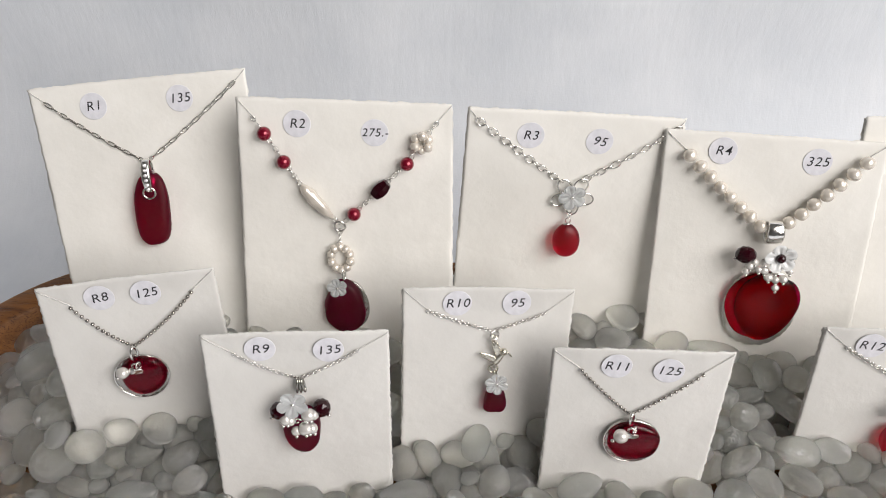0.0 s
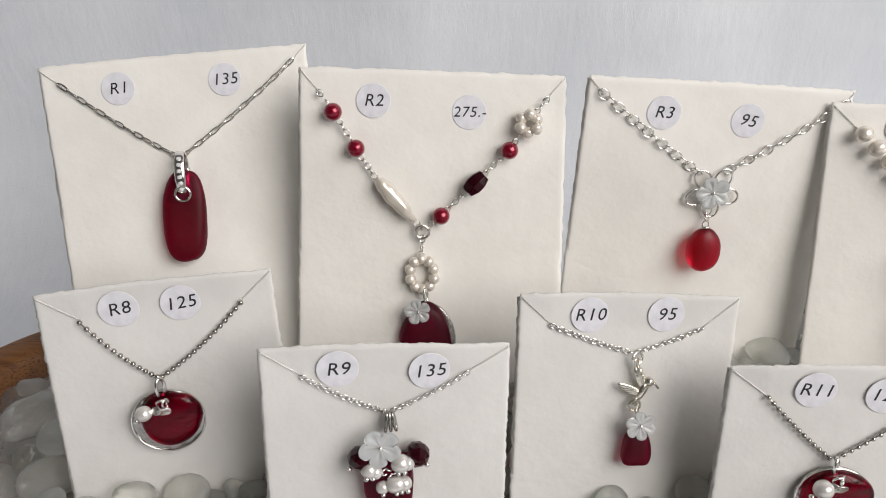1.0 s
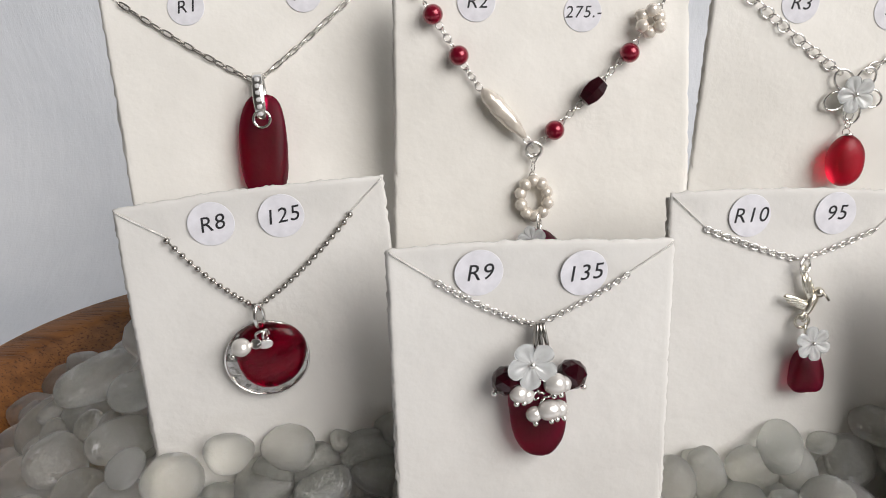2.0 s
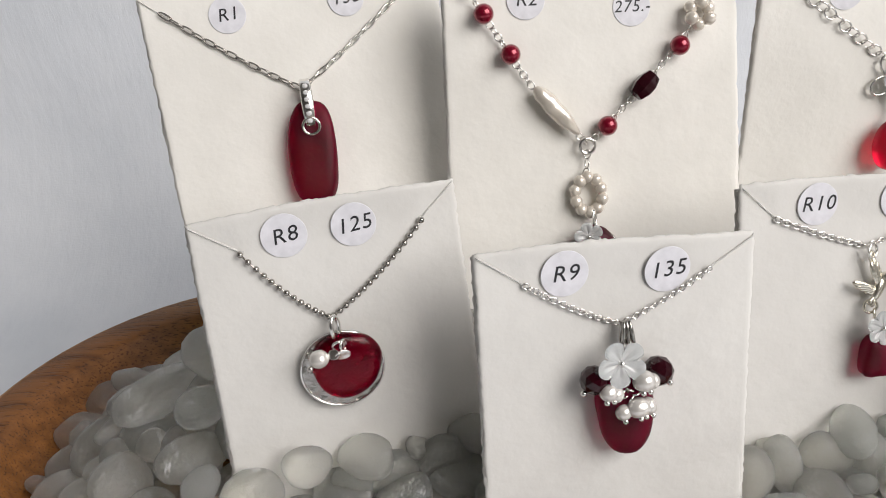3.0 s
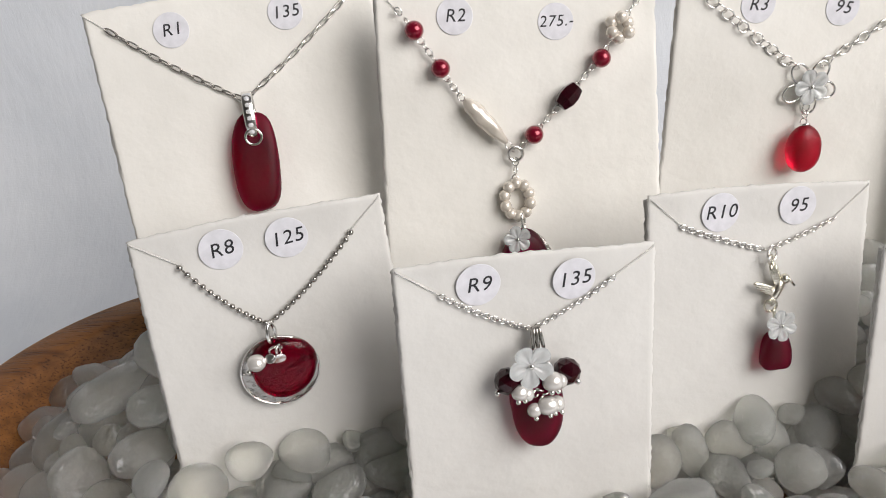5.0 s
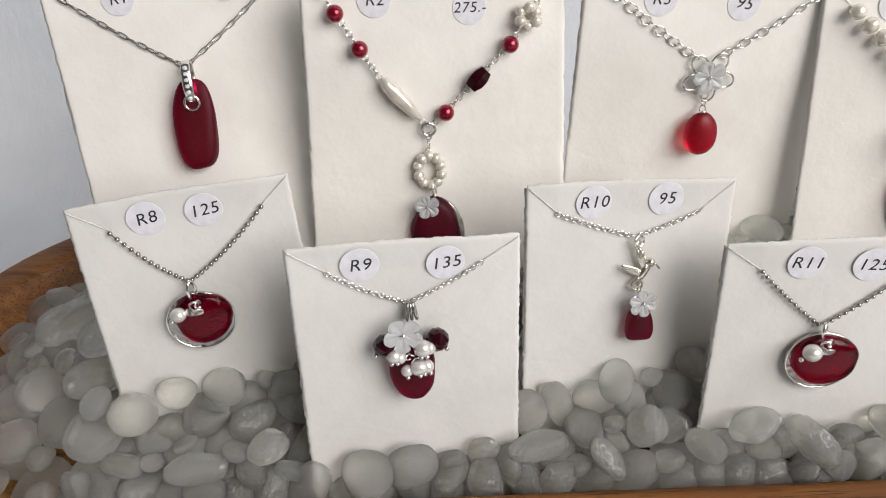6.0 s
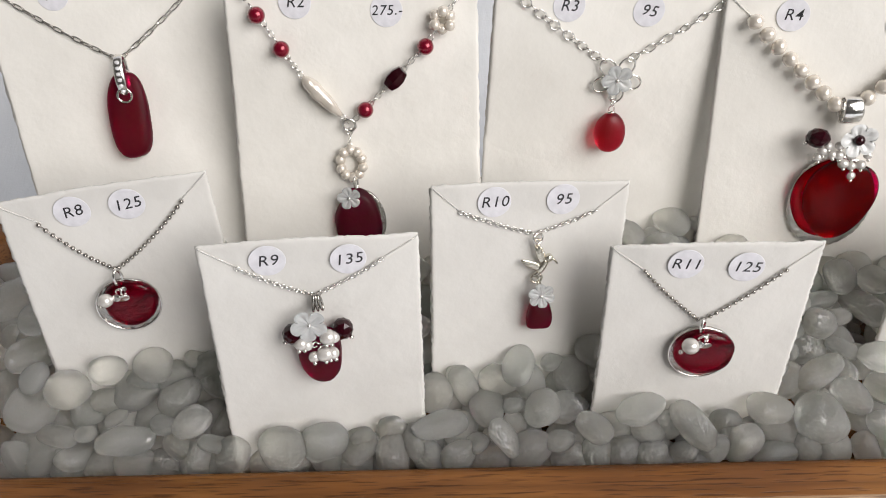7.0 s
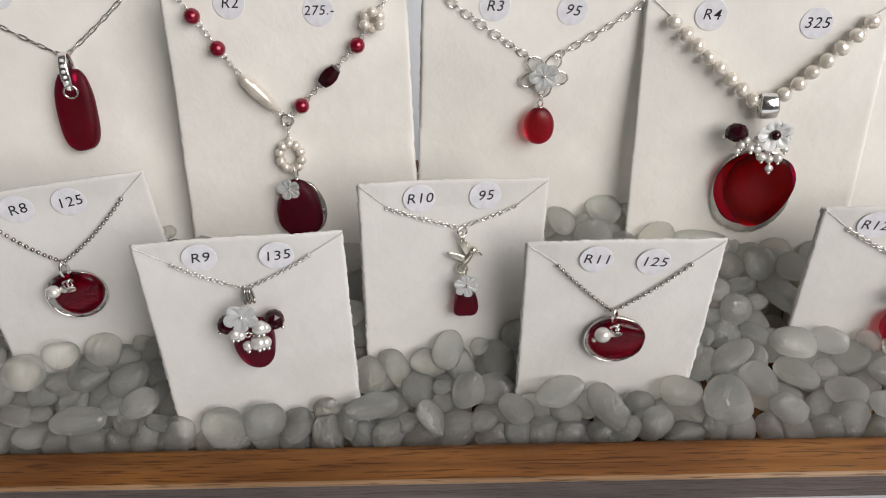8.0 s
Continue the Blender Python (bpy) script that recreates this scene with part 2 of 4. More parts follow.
def join(*bms):
    """One bmesh from several (bmesh, matrix) pairs."""
    out = bmesh.new()
    for bm, m in bms:
        bm.transform(m)
        me = bpy.data.meshes.new("joined")
        bm.to_mesh(me)
        bm.free()
        out.from_mesh(me)
        bpy.data.meshes.remove(me)
    return out


def at(x, y, z, rx=0, ry=0, rz=0):
    """A pose in millimetres and degrees."""
    return pose(x * MM, y * MM, z * MM, rx, ry, rz)


# ---- the setting: room, table, sheet ----
TABLE_Z = -0.047


def box_bm(x0, x1, y0, y1, z0, z1):
    bm = bmesh.new()
    bmesh.ops.create_cube(bm, size=1)
    for v in bm.verts:
        v.co = Vector(((x0 + x1) / 2 + v.co.x * (x1 - x0), (y0 + y1) / 2 + v.co.y * (y1 - y0), (z0 + z1) / 2 + v.co.z * (z1 - z0)))
    return bm


def structure(name, bm, mat, label, category, smooth=False):
    return tagged(part(name, bm, mat, smooth=smooth), label, category, kind="structure")


ROOM = (-1.7, 0.88, -2.2, 1.2, -0.76, 1.74)
X0, X1, Y0, Y1, Z0, Z1 = ROOM
structure("floor", box_bm(X0 - 0.1, X1 + 0.1, Y0 - 0.1, Y1 + 0.1, Z0 - 0.1, Z0), FLOOR, "brown wooden floor of the room", "floor")
structure("ceiling", box_bm(X0 - 0.1, X1 + 0.1, Y0 - 0.1, Y1 + 0.1, Z1, Z1 + 0.1), WALL, "plain white painted ceiling", "ceiling")
structure("wall_north", box_bm(X0 - 0.1, X1 + 0.1, Y1, Y1 + 0.1, Z0, Z1), WALL, "plain white painted wall behind the table", "wall")
structure("wall_south", box_bm(X0 - 0.1, X1 + 0.1, Y0 - 0.1, Y0, Z0, Z1), WALL, "plain white painted wall", "wall")
structure("wall_west", box_bm(X0 - 0.1, X0, Y0, Y1, Z0, Z1), WALL, "plain white painted wall", "wall")
WY0, WY1, WZ0, WZ1 = -1.20, -0.12, 0.34, 1.34
structure("wall_east", join((box_bm(X1, X1 + 0.1, Y0, WY0, Z0, Z1), Matrix()), (box_bm(X1, X1 + 0.1, WY1, Y1, Z0, Z1), Matrix()),
                            (box_bm(X1, X1 + 0.1, WY0, WY1, Z0, WZ0), Matrix()), (box_bm(X1, X1 + 0.1, WY0, WY1, WZ1, Z1), Matrix())),
          WALL, "white painted wall with a window opening", "wall")


def sheet_height(x, y):
    """Soft unevenness of the draped sheet."""
    return 0.004 * noise.noise(Vector((x * 7, y * 7, 3.1))) + 0.0015 * noise.noise(Vector((x * 24, y * 24, 9.7)))


def draped_sheet():
    """A sheet that lies on the table, then sweeps up behind the tray."""
    bm = bmesh.new()
    nx, ny, bend_y, r = 90, 130, 0.20, 0.09
    grid = []
    for j in range(ny + 1):
        s = -0.55 + 1.75 * j / ny
        row = []
        for i in range(nx + 1):
            x = -0.95 + 1.79 * i / nx
            w = sheet_height(x, s)
            arc = r * math.pi / 2
            if s < bend_y:
                y, z = s, TABLE_Z + 0.0015
                lift = max(0.0, w) * min(1.0, max(0.0, (abs(s - 0.07) - 0.09) * 12))
                p = (x, y, z + lift)
            elif s < bend_y + arc:
                a = (s - bend_y) / r
                n = Vector((0, -math.sin(a), math.cos(a)))
                fold = w + 0.006 * (s - bend_y) / arc * noise.noise(Vector((x * 9, 0.4, 5)))
                p = Vector((x, bend_y + r * math.sin(a), TABLE_Z + 0.0015 + r - r * math.cos(a))) + n * max(0.0, fold)
            else:
                fold = w + 0.006 * noise.noise(Vector((x * 9, s * 0.6, 5)))
                p = (x, bend_y + r - fold, TABLE_Z + 0.0015 + r + s - bend_y - arc)
            row.append(bm.verts.new(p))
        grid.append(row)
    for r0, r1 in zip(grid, grid[1:]):
        for i in range(nx):
            bm.faces.new((r0[i], r0[i + 1], r1[i + 1], r1[i]))
    return bm


sheet = structure("backdrop", draped_sheet(), CLOTH, "white cotton sheet draped over table and wall", "cloth", True)
thick = sheet.modifiers.new("thickness", "SOLIDIFY")
thick.thickness, thick.offset = 0.0008, -1

table = tagged(new("table"), "pale painted table under the white sheet", "table")
table.location = (0, 0, Z0)
TT = TABLE_Z - 0.004 - Z0
part("tabletop", box_bm(-0.95, 0.84, -0.5, 0.19, TT - 0.03, TT), TABLE_WOOD, table, smooth=False)
for lx in (-0.85, 0.76):
    for ly in (-0.42, 0.12):
        part("leg", box_bm(lx - 0.03, lx + 0.03, ly - 0.03, ly + 0.03, 0, TT - 0.03), TABLE_WOOD, table, smooth=False)

# ---- the wooden tray ----
TRAY_L, TRAY_R, TRAY_Y0, TRAY_Y1 = -0.228, 0.44, -0.011, 0.145
TRAY_RAD = (TRAY_Y1 - TRAY_Y0) / 2
TRAY_CY = (TRAY_Y1 + TRAY_Y0) / 2


def tray_ring(inset, n=40):
    """The tray's outline, drawn in by inset: straight sides and half-round ends."""
    r = TRAY_RAD - inset
    pts = []
    for cx, a0 in ((TRAY_R - TRAY_RAD, -90), (TRAY_L + TRAY_RAD, 90)):
        for i in range(n + 1):
            a = radians(a0 + 180 * i / n)
            pts.append((cx + r * math.cos(a), TRAY_CY + r * math.sin(a)))
    return pts


def ring_walls(profile, caps=False):
    """A body swept round the tray's outline through (inset, height) pairs, mm."""
    bm = bmesh.new()
    rings = []
    for k, (inset, z) in enumerate(profile):
        ring = []
        for x, y in tray_ring(inset * MM):
            wob = 0.0004 * noise.noise(Vector((x * 22, y * 22, 1.5 + k * 0.08)))
            ring.append(bm.verts.new((x + wob, y + wob, z * MM + wob)))
        rings.append(ring)
    n = len(rings[0])
    for r0, r1 in zip(rings, rings[1:] if caps else rings[1:] + rings[:1]):
        for i in range(n):
            bm.faces.new((r0[i], r0[(i + 1) % n], r1[(i + 1) % n], r1[i]))
    if caps:
        bm.faces.new(rings[0][::-1])
        bm.faces.new(rings[-1])
    bmesh.ops.recalc_face_normals(bm, faces=bm.faces)
    return bm


tray = tagged(new("wooden_tray"), "long brown acacia wood tray with rounded ends on a white sheet", "tray")
tray.location = (0, 0, 0)
part("rim", ring_walls([(0.55, -1.1), (0.3, -0.7), (0.6, -0.2), (1.4, 0.05), (5, 0.35), (9, 0.25), (11.6, -0.2), (13.0, -1.0), (14.2, -2.6),
                        (16.5, -6.5), (20, -12), (25, -16), (30, -17.8), (30, -29), (15, -28.5), (8, -18), (4.5, -8)]), WOOD, tray)
part("outer_wall", ring_walls([(24, -45.6), (21.5, -44.8), (11, -31), (5.0, -22.0), (2.6, -18.0), (0.9, -2.6), (0.35, -1.15), (4.4, -8.2), (8.4, -18), (25, -44.6)]), WOOD_SHADED, tray, "grey-brown outer face with shade in its colour")
part("worn_edge", ring_walls([(0.16, -1.25), (0.10, -0.75), (0.42, -0.12), (1.25, 0.16), (1.5, -0.3), (0.8, -0.9)]), WOOD_WORN, tray, "pale worn edge of the rim")
part("base", ring_walls([(29.9, -28.8), (29.9, -18.2), (34, -18.4), (45, -18.6)], True), WOOD, tray)


# ---- cards ----
def card_matrix(x, y, z, yaw, lean):
    """A card's own frame: x along it, y up it, z out of its face."""
    a, l = radians(yaw), radians(lean)
    u = Vector((math.cos(a), math.sin(a), 0))
    n0 = Vector((math.sin(a), -math.cos(a), 0))
    up = Vector((0, 0, 1))
    v = up * math.cos(l) - n0 * math.sin(l)
    n = n0 * math.cos(l) + up * math.sin(l)
    m = Matrix((u, v, n)).transposed().to_4x4()
    m.translation = Vector((x, y, z)) * MM
    return m


def crease(u, v, folds, slope):
    """How far the top of a card is bent, where the cord pulls it: folds are the fold line's points."""
    for (u0, v0), (u1, v1) in zip(folds, folds[1:]):
        if u <= u1 or (u1, v1) == folds[-1]:
            line = v0 + (v1 - v0) * (u - u0) / (u1 - u0)
            return slope * max(0.0, v - line)
    return 0.0


def leaf_bm(corners, folds, thick=0.9, seed=0, warp=0.5, slope=0.0, bulge=0.0):
    """A sheet of handmade paper between four corners (tl, tr, br, bl), with a torn, uneven edge."""
    nu, nv = 84, 96
    tl, tr, br, bl = [Vector((*c, 0)) for c in corners]
    bm = bmesh.new()
    sides = []
    for side in (0, 1):
        grid = []
        for j in range(nv + 1):
            t = j / nv
            row = []
            for i in range(nu + 1):
                s = i / nu
                p = (tl * (1 - s) + tr * s) * (1 - t) + (bl * (1 - s) + br * s) * t
                p.y += bulge * max(0.0, 1 - 6 * t) * math.sin(math.pi * s ** 0.8)
                torn = 0.26 * noise.noise(Vector((p.x * 0.45, p.y * 0.45, seed * 5.3))) + 0.34 * noise.noise(Vector((p.x * 1.3, p.y * 1.3, seed * 2.3))) + 0.15 * noise.noise(Vector((p.x * 3.1, p.y * 3.1, seed * 4.1)))
                torn += 0.12 * side
                if i in (0, nu):
                    p.x += torn
                if j in (0, nv):
                    p.y += torn
                edge = 0.35 if i in (0, nu) or j in (0, nv) else 1.0
                z = warp * noise.noise(Vector((p.x * 0.025, p.y * 0.025, seed * 3.3))) + 0.05 * noise.noise(Vector((p.x * 0.3, p.y * 0.3, seed)))
                z += crease(p.x, p.y, folds, slope) + (0 if side == 0 else -thick) + (1 - edge) * thick * (-0.4 if side == 0 else 0.4)
                row.append(bm.verts.new((p.x * MM, p.y * MM, z * MM)))
            grid.append(row)
        sides.append(grid)
    front, back = sides
    for j in range(nv):
        for i in range(nu):
            bm.faces.new((front[j][i], front[j + 1][i], front[j + 1][i + 1], front[j][i + 1]))
            bm.faces.new((back[j][i], back[j][i + 1], back[j + 1][i + 1], back[j + 1][i]))
    for j in range(nv):
        bm.faces.new((front[j][0], back[j][0], back[j + 1][0], front[j + 1][0]))
        bm.faces.new((front[j][nu], front[j + 1][nu], back[j + 1][nu], back[j][nu]))
    for i in range(nu):
        bm.faces.new((front[0][i], front[0][i + 1], back[0][i + 1], back[0][i]))
        bm.faces.new((front[nv][i], back[nv][i], back[nv][i + 1], front[nv][i + 1]))
    return bm


def surface(card, u, v):
    """The height of a card's face over its own plane, mm."""
    return crease(u, v, card["folds"], card["slope"]) + card["warp"] * noise.noise(Vector((u * 0.025, v * 0.025, card["seed"] * 3.3)))


def disc_bm(r, thick):
    bm = bmesh.new()
    bmesh.ops.create_cone(bm, cap_ends=True, segments=40, radius1=r, radius2=r * 0.985, depth=thick)
    return bm


def writing(text, size, parent, m):
    """Handwritten-looking ink letters as a thin mesh."""
    cu = bpy.data.curves.new("writing", "FONT")
    cu.body, cu.size, cu.align_x, cu.align_y, cu.shear = text, size, "CENTER", "CENTER", 0.18
    cu.extrude, cu.offset, cu.resolution_u, cu.space_character = 0.00001, 0.00001, 3, 1.1
    tmp = bpy.data.objects.new("tmp", cu)
    me = bpy.data.meshes.new_from_object(tmp)
    bpy.data.objects.remove(tmp)
    bpy.data.curves.remove(cu)
    me.name = "writing"
    me.materials.append(INK)
    return part("writing", me, INK, parent, "black handwritten ink", m)


CARDS = {}


def make_card(key, place, corners, stickers, chain_ends, seed, label, mat, words, grey=False):
    """A folded paper card: a front leaf, a back leaf and two round labels with writing."""
    (tl, tr), bottom = corners[:2], corners[2]
    folds = [(tl[0] - 1, tl[1] + 0.5), chain_ends[0], chain_ends[1], (tr[0] + 1, tr[1] + 0.5)]
    info = {"m": card_matrix(*place), "folds": folds, "seed": seed, "warp": 0.5, "corners": corners, "slope": 0.12 if mat is PAPER_SHADED else 0.03}
    CARDS[key] = info
    root = tagged(new("jewellery_card"), label, "card", "jewellery cards in the tray")
    root.matrix_basis = info["m"]
    quad = [tl, tr, (bottom[1], bottom[2]), (bottom[0], bottom[2])]
    part("front_leaf", leaf_bm(quad, folds, 0.9, seed, 0.5, info["slope"], 1.1 if mat is PAPER_SHADED else 0.3), mat, root)
    back = [(tl[0] - 0.3, tl[1] - 0.9), (tr[0] - 0.4, tr[1] - 0.9), (bottom[1] - 0.6, bottom[2] + 2), (bottom[0] - 0.2, bottom[2] + 2)]
    # the back leaf hangs from the top fold and stands a little away
    top = (tl[1] + tr[1]) / 2
    mb = at(0, top, -1.5) @ pose(0, 0, 0, -1.6) @ at(0, -top, 0)
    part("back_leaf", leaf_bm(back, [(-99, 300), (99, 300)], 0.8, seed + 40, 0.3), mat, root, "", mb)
    for (u, v, turn), text in zip(stickers, words):
        slope = (surface(info, u, v + 0.5) - surface(info, u, v - 0.5))
        rim = [(5 * math.cos(k * math.pi / 6), 5 * math.sin(k * math.pi / 6)) for k in range(12)] + [(0, 0), (0, 2.5), (0, -2.5)]
        lift = max(surface(info, u + a, v + b) - slope * b for a, b in rim)
        m = at(u, v, lift + 0.14, math.degrees(math.atan(slope)), 0, 0)
        s = part("label", disc_bm(5.0 * MM, 0.12 * MM), LABEL, root, "round white paper price label", m, smooth=False)
        if text:
            writing(text, (4.3 if len(text) > 4 else 4.9) * MM, s, at(0.1, 0, 0.09, 0, 0, turn))
    return info


# place (x, y, z, yaw, lean); corners (tl, tr, (left, right, bottom) of the foot)
make_card("r1", (-110, 112.9, 97.2, 7.6, 24.5), ((-49.5, 13.2), (31.0, 15.9), (-43.0, 33.5, -120)), ((-26.4, 5.6, 4), (5.7, 6.5, 2)),
          ((-42.4, 6.8), (25.7, 10.3)), 1, "cream handmade paper card leaning in sea glass, long red pendant", PAPER, ("R1", "135"))
make_card("r2", (-44.6, 98.6, 90.9, 4.1, 17.1), ((-33.3, 20.9), (43.8, 15.2), (-43.0, 39.8, -108)), ((-12.5, 10.6, -4), (15.2, 6.1, -3)),
          ((-27.2, 12.5), (38.5, 9.5)), 2, "cream handmade paper card in sea glass, pearl and red bead necklace", PAPER, ("R2", "275.-"))
make_card("r3", (48.5, 101.5, 84.1, 3.8, 6.6), ((-43.8, 23.2), (33.6, 15.7), (-55.0, 26.9, -97)), ((-21.8, 11.8, -6), (3.2, 8.3, -14)),
          ((-39.6, 18.0), (30.5, 12.0)), 3, "cream handmade paper card in sea glass, white flower and red drop", PAPER, ("R3", "95"))
make_card("r4", (113.8, 94.1, 74.5, -4.7, 12.8), ((-39.8, 23.5), (36.0, 21.5), (-38.4, 39.8, -89)), ((-19.2, 16.5, -2), (13.3, 13.9, 0)),
          ((-33.5, 18.0), (32.0, 17.5)), 4, "cream handmade paper card in sea glass, round red pendant on pearls", PAPER, ("R4", "325"))
make_card("r5", (190, 100, 82, 3, 12), ((-47.5, 21.0), (30.0, 18.0), (-46.0, 31.0, -94)), ((-22, 12, 0), (6, 11, 0)),
          ((-40, 14), (24, 12)), 5, "cream handmade paper card standing behind in sea glass", PAPER, ("", ""))
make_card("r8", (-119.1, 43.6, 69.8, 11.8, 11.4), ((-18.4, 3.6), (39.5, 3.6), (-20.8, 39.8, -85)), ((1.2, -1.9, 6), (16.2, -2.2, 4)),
          ((-8.3, -3.9), (31.0, -3.6)), 8, "small off-white paper card in sea glass, round red disc pendant", PAPER_SHADED, ("R8", "125"))
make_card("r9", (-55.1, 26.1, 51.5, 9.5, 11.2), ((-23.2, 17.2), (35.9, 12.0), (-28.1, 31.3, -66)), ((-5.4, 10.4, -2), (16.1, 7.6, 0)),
          ((-13.5, 9.3), (25.0, 6.0)), 9, "small off-white paper card in sea glass, flower and pearl cluster pendant", PAPER_SHADED, ("R9", "135"))
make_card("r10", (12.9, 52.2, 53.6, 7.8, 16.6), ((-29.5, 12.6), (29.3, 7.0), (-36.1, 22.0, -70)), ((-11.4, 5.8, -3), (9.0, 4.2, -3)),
          ((-21.2, 3.7), (18.6, -0.7)), 10, "small off-white paper card in sea glass, bird and flower red drop", PAPER_SHADED, ("R10", "95"))
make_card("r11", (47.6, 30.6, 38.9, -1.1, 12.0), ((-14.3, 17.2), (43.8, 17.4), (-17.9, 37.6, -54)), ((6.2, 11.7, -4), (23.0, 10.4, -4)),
          ((-4.9, 9.7), (34.0, 9.2)), 11, "small off-white paper card in sea glass, oval red disc pendant", PAPER_SHADED, ("R11", "125"))
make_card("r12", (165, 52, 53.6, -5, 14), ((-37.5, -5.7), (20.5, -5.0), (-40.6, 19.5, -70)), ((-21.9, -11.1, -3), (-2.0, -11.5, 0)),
          ((-28.9, -12.8), (12.0, -12.5)), 12, "small off-white paper card in sea glass, red drop pendant", PAPER_SHADED, ("R12", ""))


# ---- necklaces ----
def necklace(key, label):
    root = tagged(new("necklace"), label, "necklace", "necklaces on cards")
    root.matrix_basis = CARDS[key]["m"]
    return root


def cord(root, key, ends, corners, r=0.17):
    """The clear cord from the chain's ends to the card's top corners, and over the top."""
    c = CARDS[key]
    for (u0, v0), (u1, v1) in zip(ends, corners):
        pts = []
        for i in range(9):
            t = i / 8
            u, v = u0 + (u1 - u0) * t, v0 + (v1 - v0) * t
            pts.append(Vector((u, v, surface(c, u, v) + 0.28)) * MM)
        pts.append(Vector((u1 + (u1 - u0) * 0.06, v1 + 0.5, surface(c, u1, v1) - 0.6)) * MM)
        part("cord", tube_bm(pts, r * MM, 6), CORD, root, "clear plastic cord")
        part("knot", ball_bm(0.55 * MM, 1.3, 0.9, 0.8, 10, 0.2, u0), CORD, root, "", at(u0, v0, surface(c, u0, v0) + 0.6))


def curve_points(p0, p1, sag, n):
    out = []
    for i in range(n):
        t = i / (n - 1)
        out.append((p0[0] + (p1[0] - p0[0]) * t, p0[1] + (p1[1] - p0[1]) * t - sag * 4 * t * (1 - t)))
    return out


def chain(root, key, p0, p1, length, width, wire, sag=0.6, mat=None, over=0.74, lift=0.9, name="link", seed=0):
    """Wire links laid from p0 to p1, every second one turned on edge."""
    c = CARDS[key]
    mat = mat or SILVER
    span = math.dist(p0, p1)
    n = max(2, round(span / (length * over)))
    me = mesh_from(name, ring_bm(length / 2 * MM, width / 2 * MM, wire / 2 * MM, 18, 6), mat)
    pts = curve_points(p0, p1, sag, n)
    rnd = random.Random(seed)
    for i, (u, v) in enumerate(pts):
        q = pts[min(i + 1, n - 1)], pts[max(i - 1, 0)]
        a = math.degrees(math.atan2(q[0][1] - q[1][1], q[0][0] - q[1][0]))
        roll = (62 if i % 2 else 12) + rnd.uniform(-14, 14)
        part(name, me, mat, root, "", at(u, v, surface(c, u, v) + lift, 0, 0, a) @ pose(0, 0, 0, roll))


def ball_chain(root, key, p0, p1, pitch, r, sag=0.8):
    c = CARDS[key]
    span = math.dist(p0, p1)
    n = max(2, round(span / pitch) + 1)
    pts = curve_points(p0, p1, sag, n)
    me = mesh_from("chain_ball", ball_bm(r * MM, seg=12), SILVER_OLD)
    for u, v in pts:
        part("chain_ball", me, SILVER_OLD, root, "", at(u, v, surface(c, u, v) + 1.0))
    part("chain_wire", tube_bm([Vector((u, v, surface(c, u, v) + 1.0)) * MM for u, v in pts], 0.2 * MM, 6), SILVER_OLD, root)


def bead(root, name, u, v, z, r, mat, label="", sx=1.0, sy=1.0, sz=1.0, turn=0, rough=0.0, seed=0):
    return part(name, ball_bm(r * MM, sx, sy, sz, 24, rough, seed), mat, root, label, at(u, v, z, 0, 0, turn))


def flower_bm(r, petals, cup=12, thick=1.0, turn=0):
    """A carved flower: round petals grown together at the heart, each with a groove and fine ridges."""
    bm = bmesh.new()
    n, rings = petals * 20, 7
    reach = r * 1.1
    faces = []
    for side in (1, -1):
        heart = bm.verts.new((0, 0, (0.3 if side > 0 else -0.5) * thick * MM))
        rows = []
        for j in range(1, rings + 1):
            q = j / rings
            row = []
            for i in range(n):
                a = 2 * math.pi * i / n
                f = abs(math.cos(petals * a / 2))
                edge = 0.60 + 0.40 * f ** 0.38 + 0.03 * noise.noise(Vector((math.cos(a) * 3, math.sin(a) * 3, r)))
                rr = reach * edge * q
                z = reach * q * q * math.tan(radians(cup)) * 0.8
                groove = 0.30 * thick * (f ** 8) * math.sin(math.pi * min(1, q * 1.05)) + 0.07 * thick * math.cos(petals * 9 * a) * q
                valley = 0.45 * thick * (1 - f) ** 2 * q
                body = 0.5 * thick * math.sqrt(max(0.0, 1 - q ** 6))
                z += (body - groove - valley) if side > 0 else -body
                ang = a + radians(turn + 90)
                row.append(bm.verts.new((rr * math.cos(ang) * MM, rr * math.sin(ang) * MM, z * MM)))
            rows.append(row)
        for i in range(n):
            faces.append((heart, rows[0][i], rows[0][(i + 1) % n]))
        for r0, r1 in zip(rows, rows[1:]):
            for i in range(n):
                faces.append((r0[i], r1[i], r1[(i + 1) % n], r0[(i + 1) % n]))
    for f in faces:
        bm.faces.new(f)
    bmesh.ops.remove_doubles(bm, verts=bm.verts, dist=0.00002)
    bmesh.ops.recalc_face_normals(bm, faces=bm.faces)
    return bm


def flower(root, u, v, z, r, petals, mat, label, centre=SILVER, cr=0.8, turn=10, cup=12, thick=1.1, tilt=(0, 0)):
    f = part("flower", flower_bm(r, petals, cup, thick, turn), mat, root, label, at(u, v, z, *tilt))
    part("flower_centre", ball_bm(cr * MM, seg=12), centre, f, "", at(0, 0, thick * 0.75))
    return f


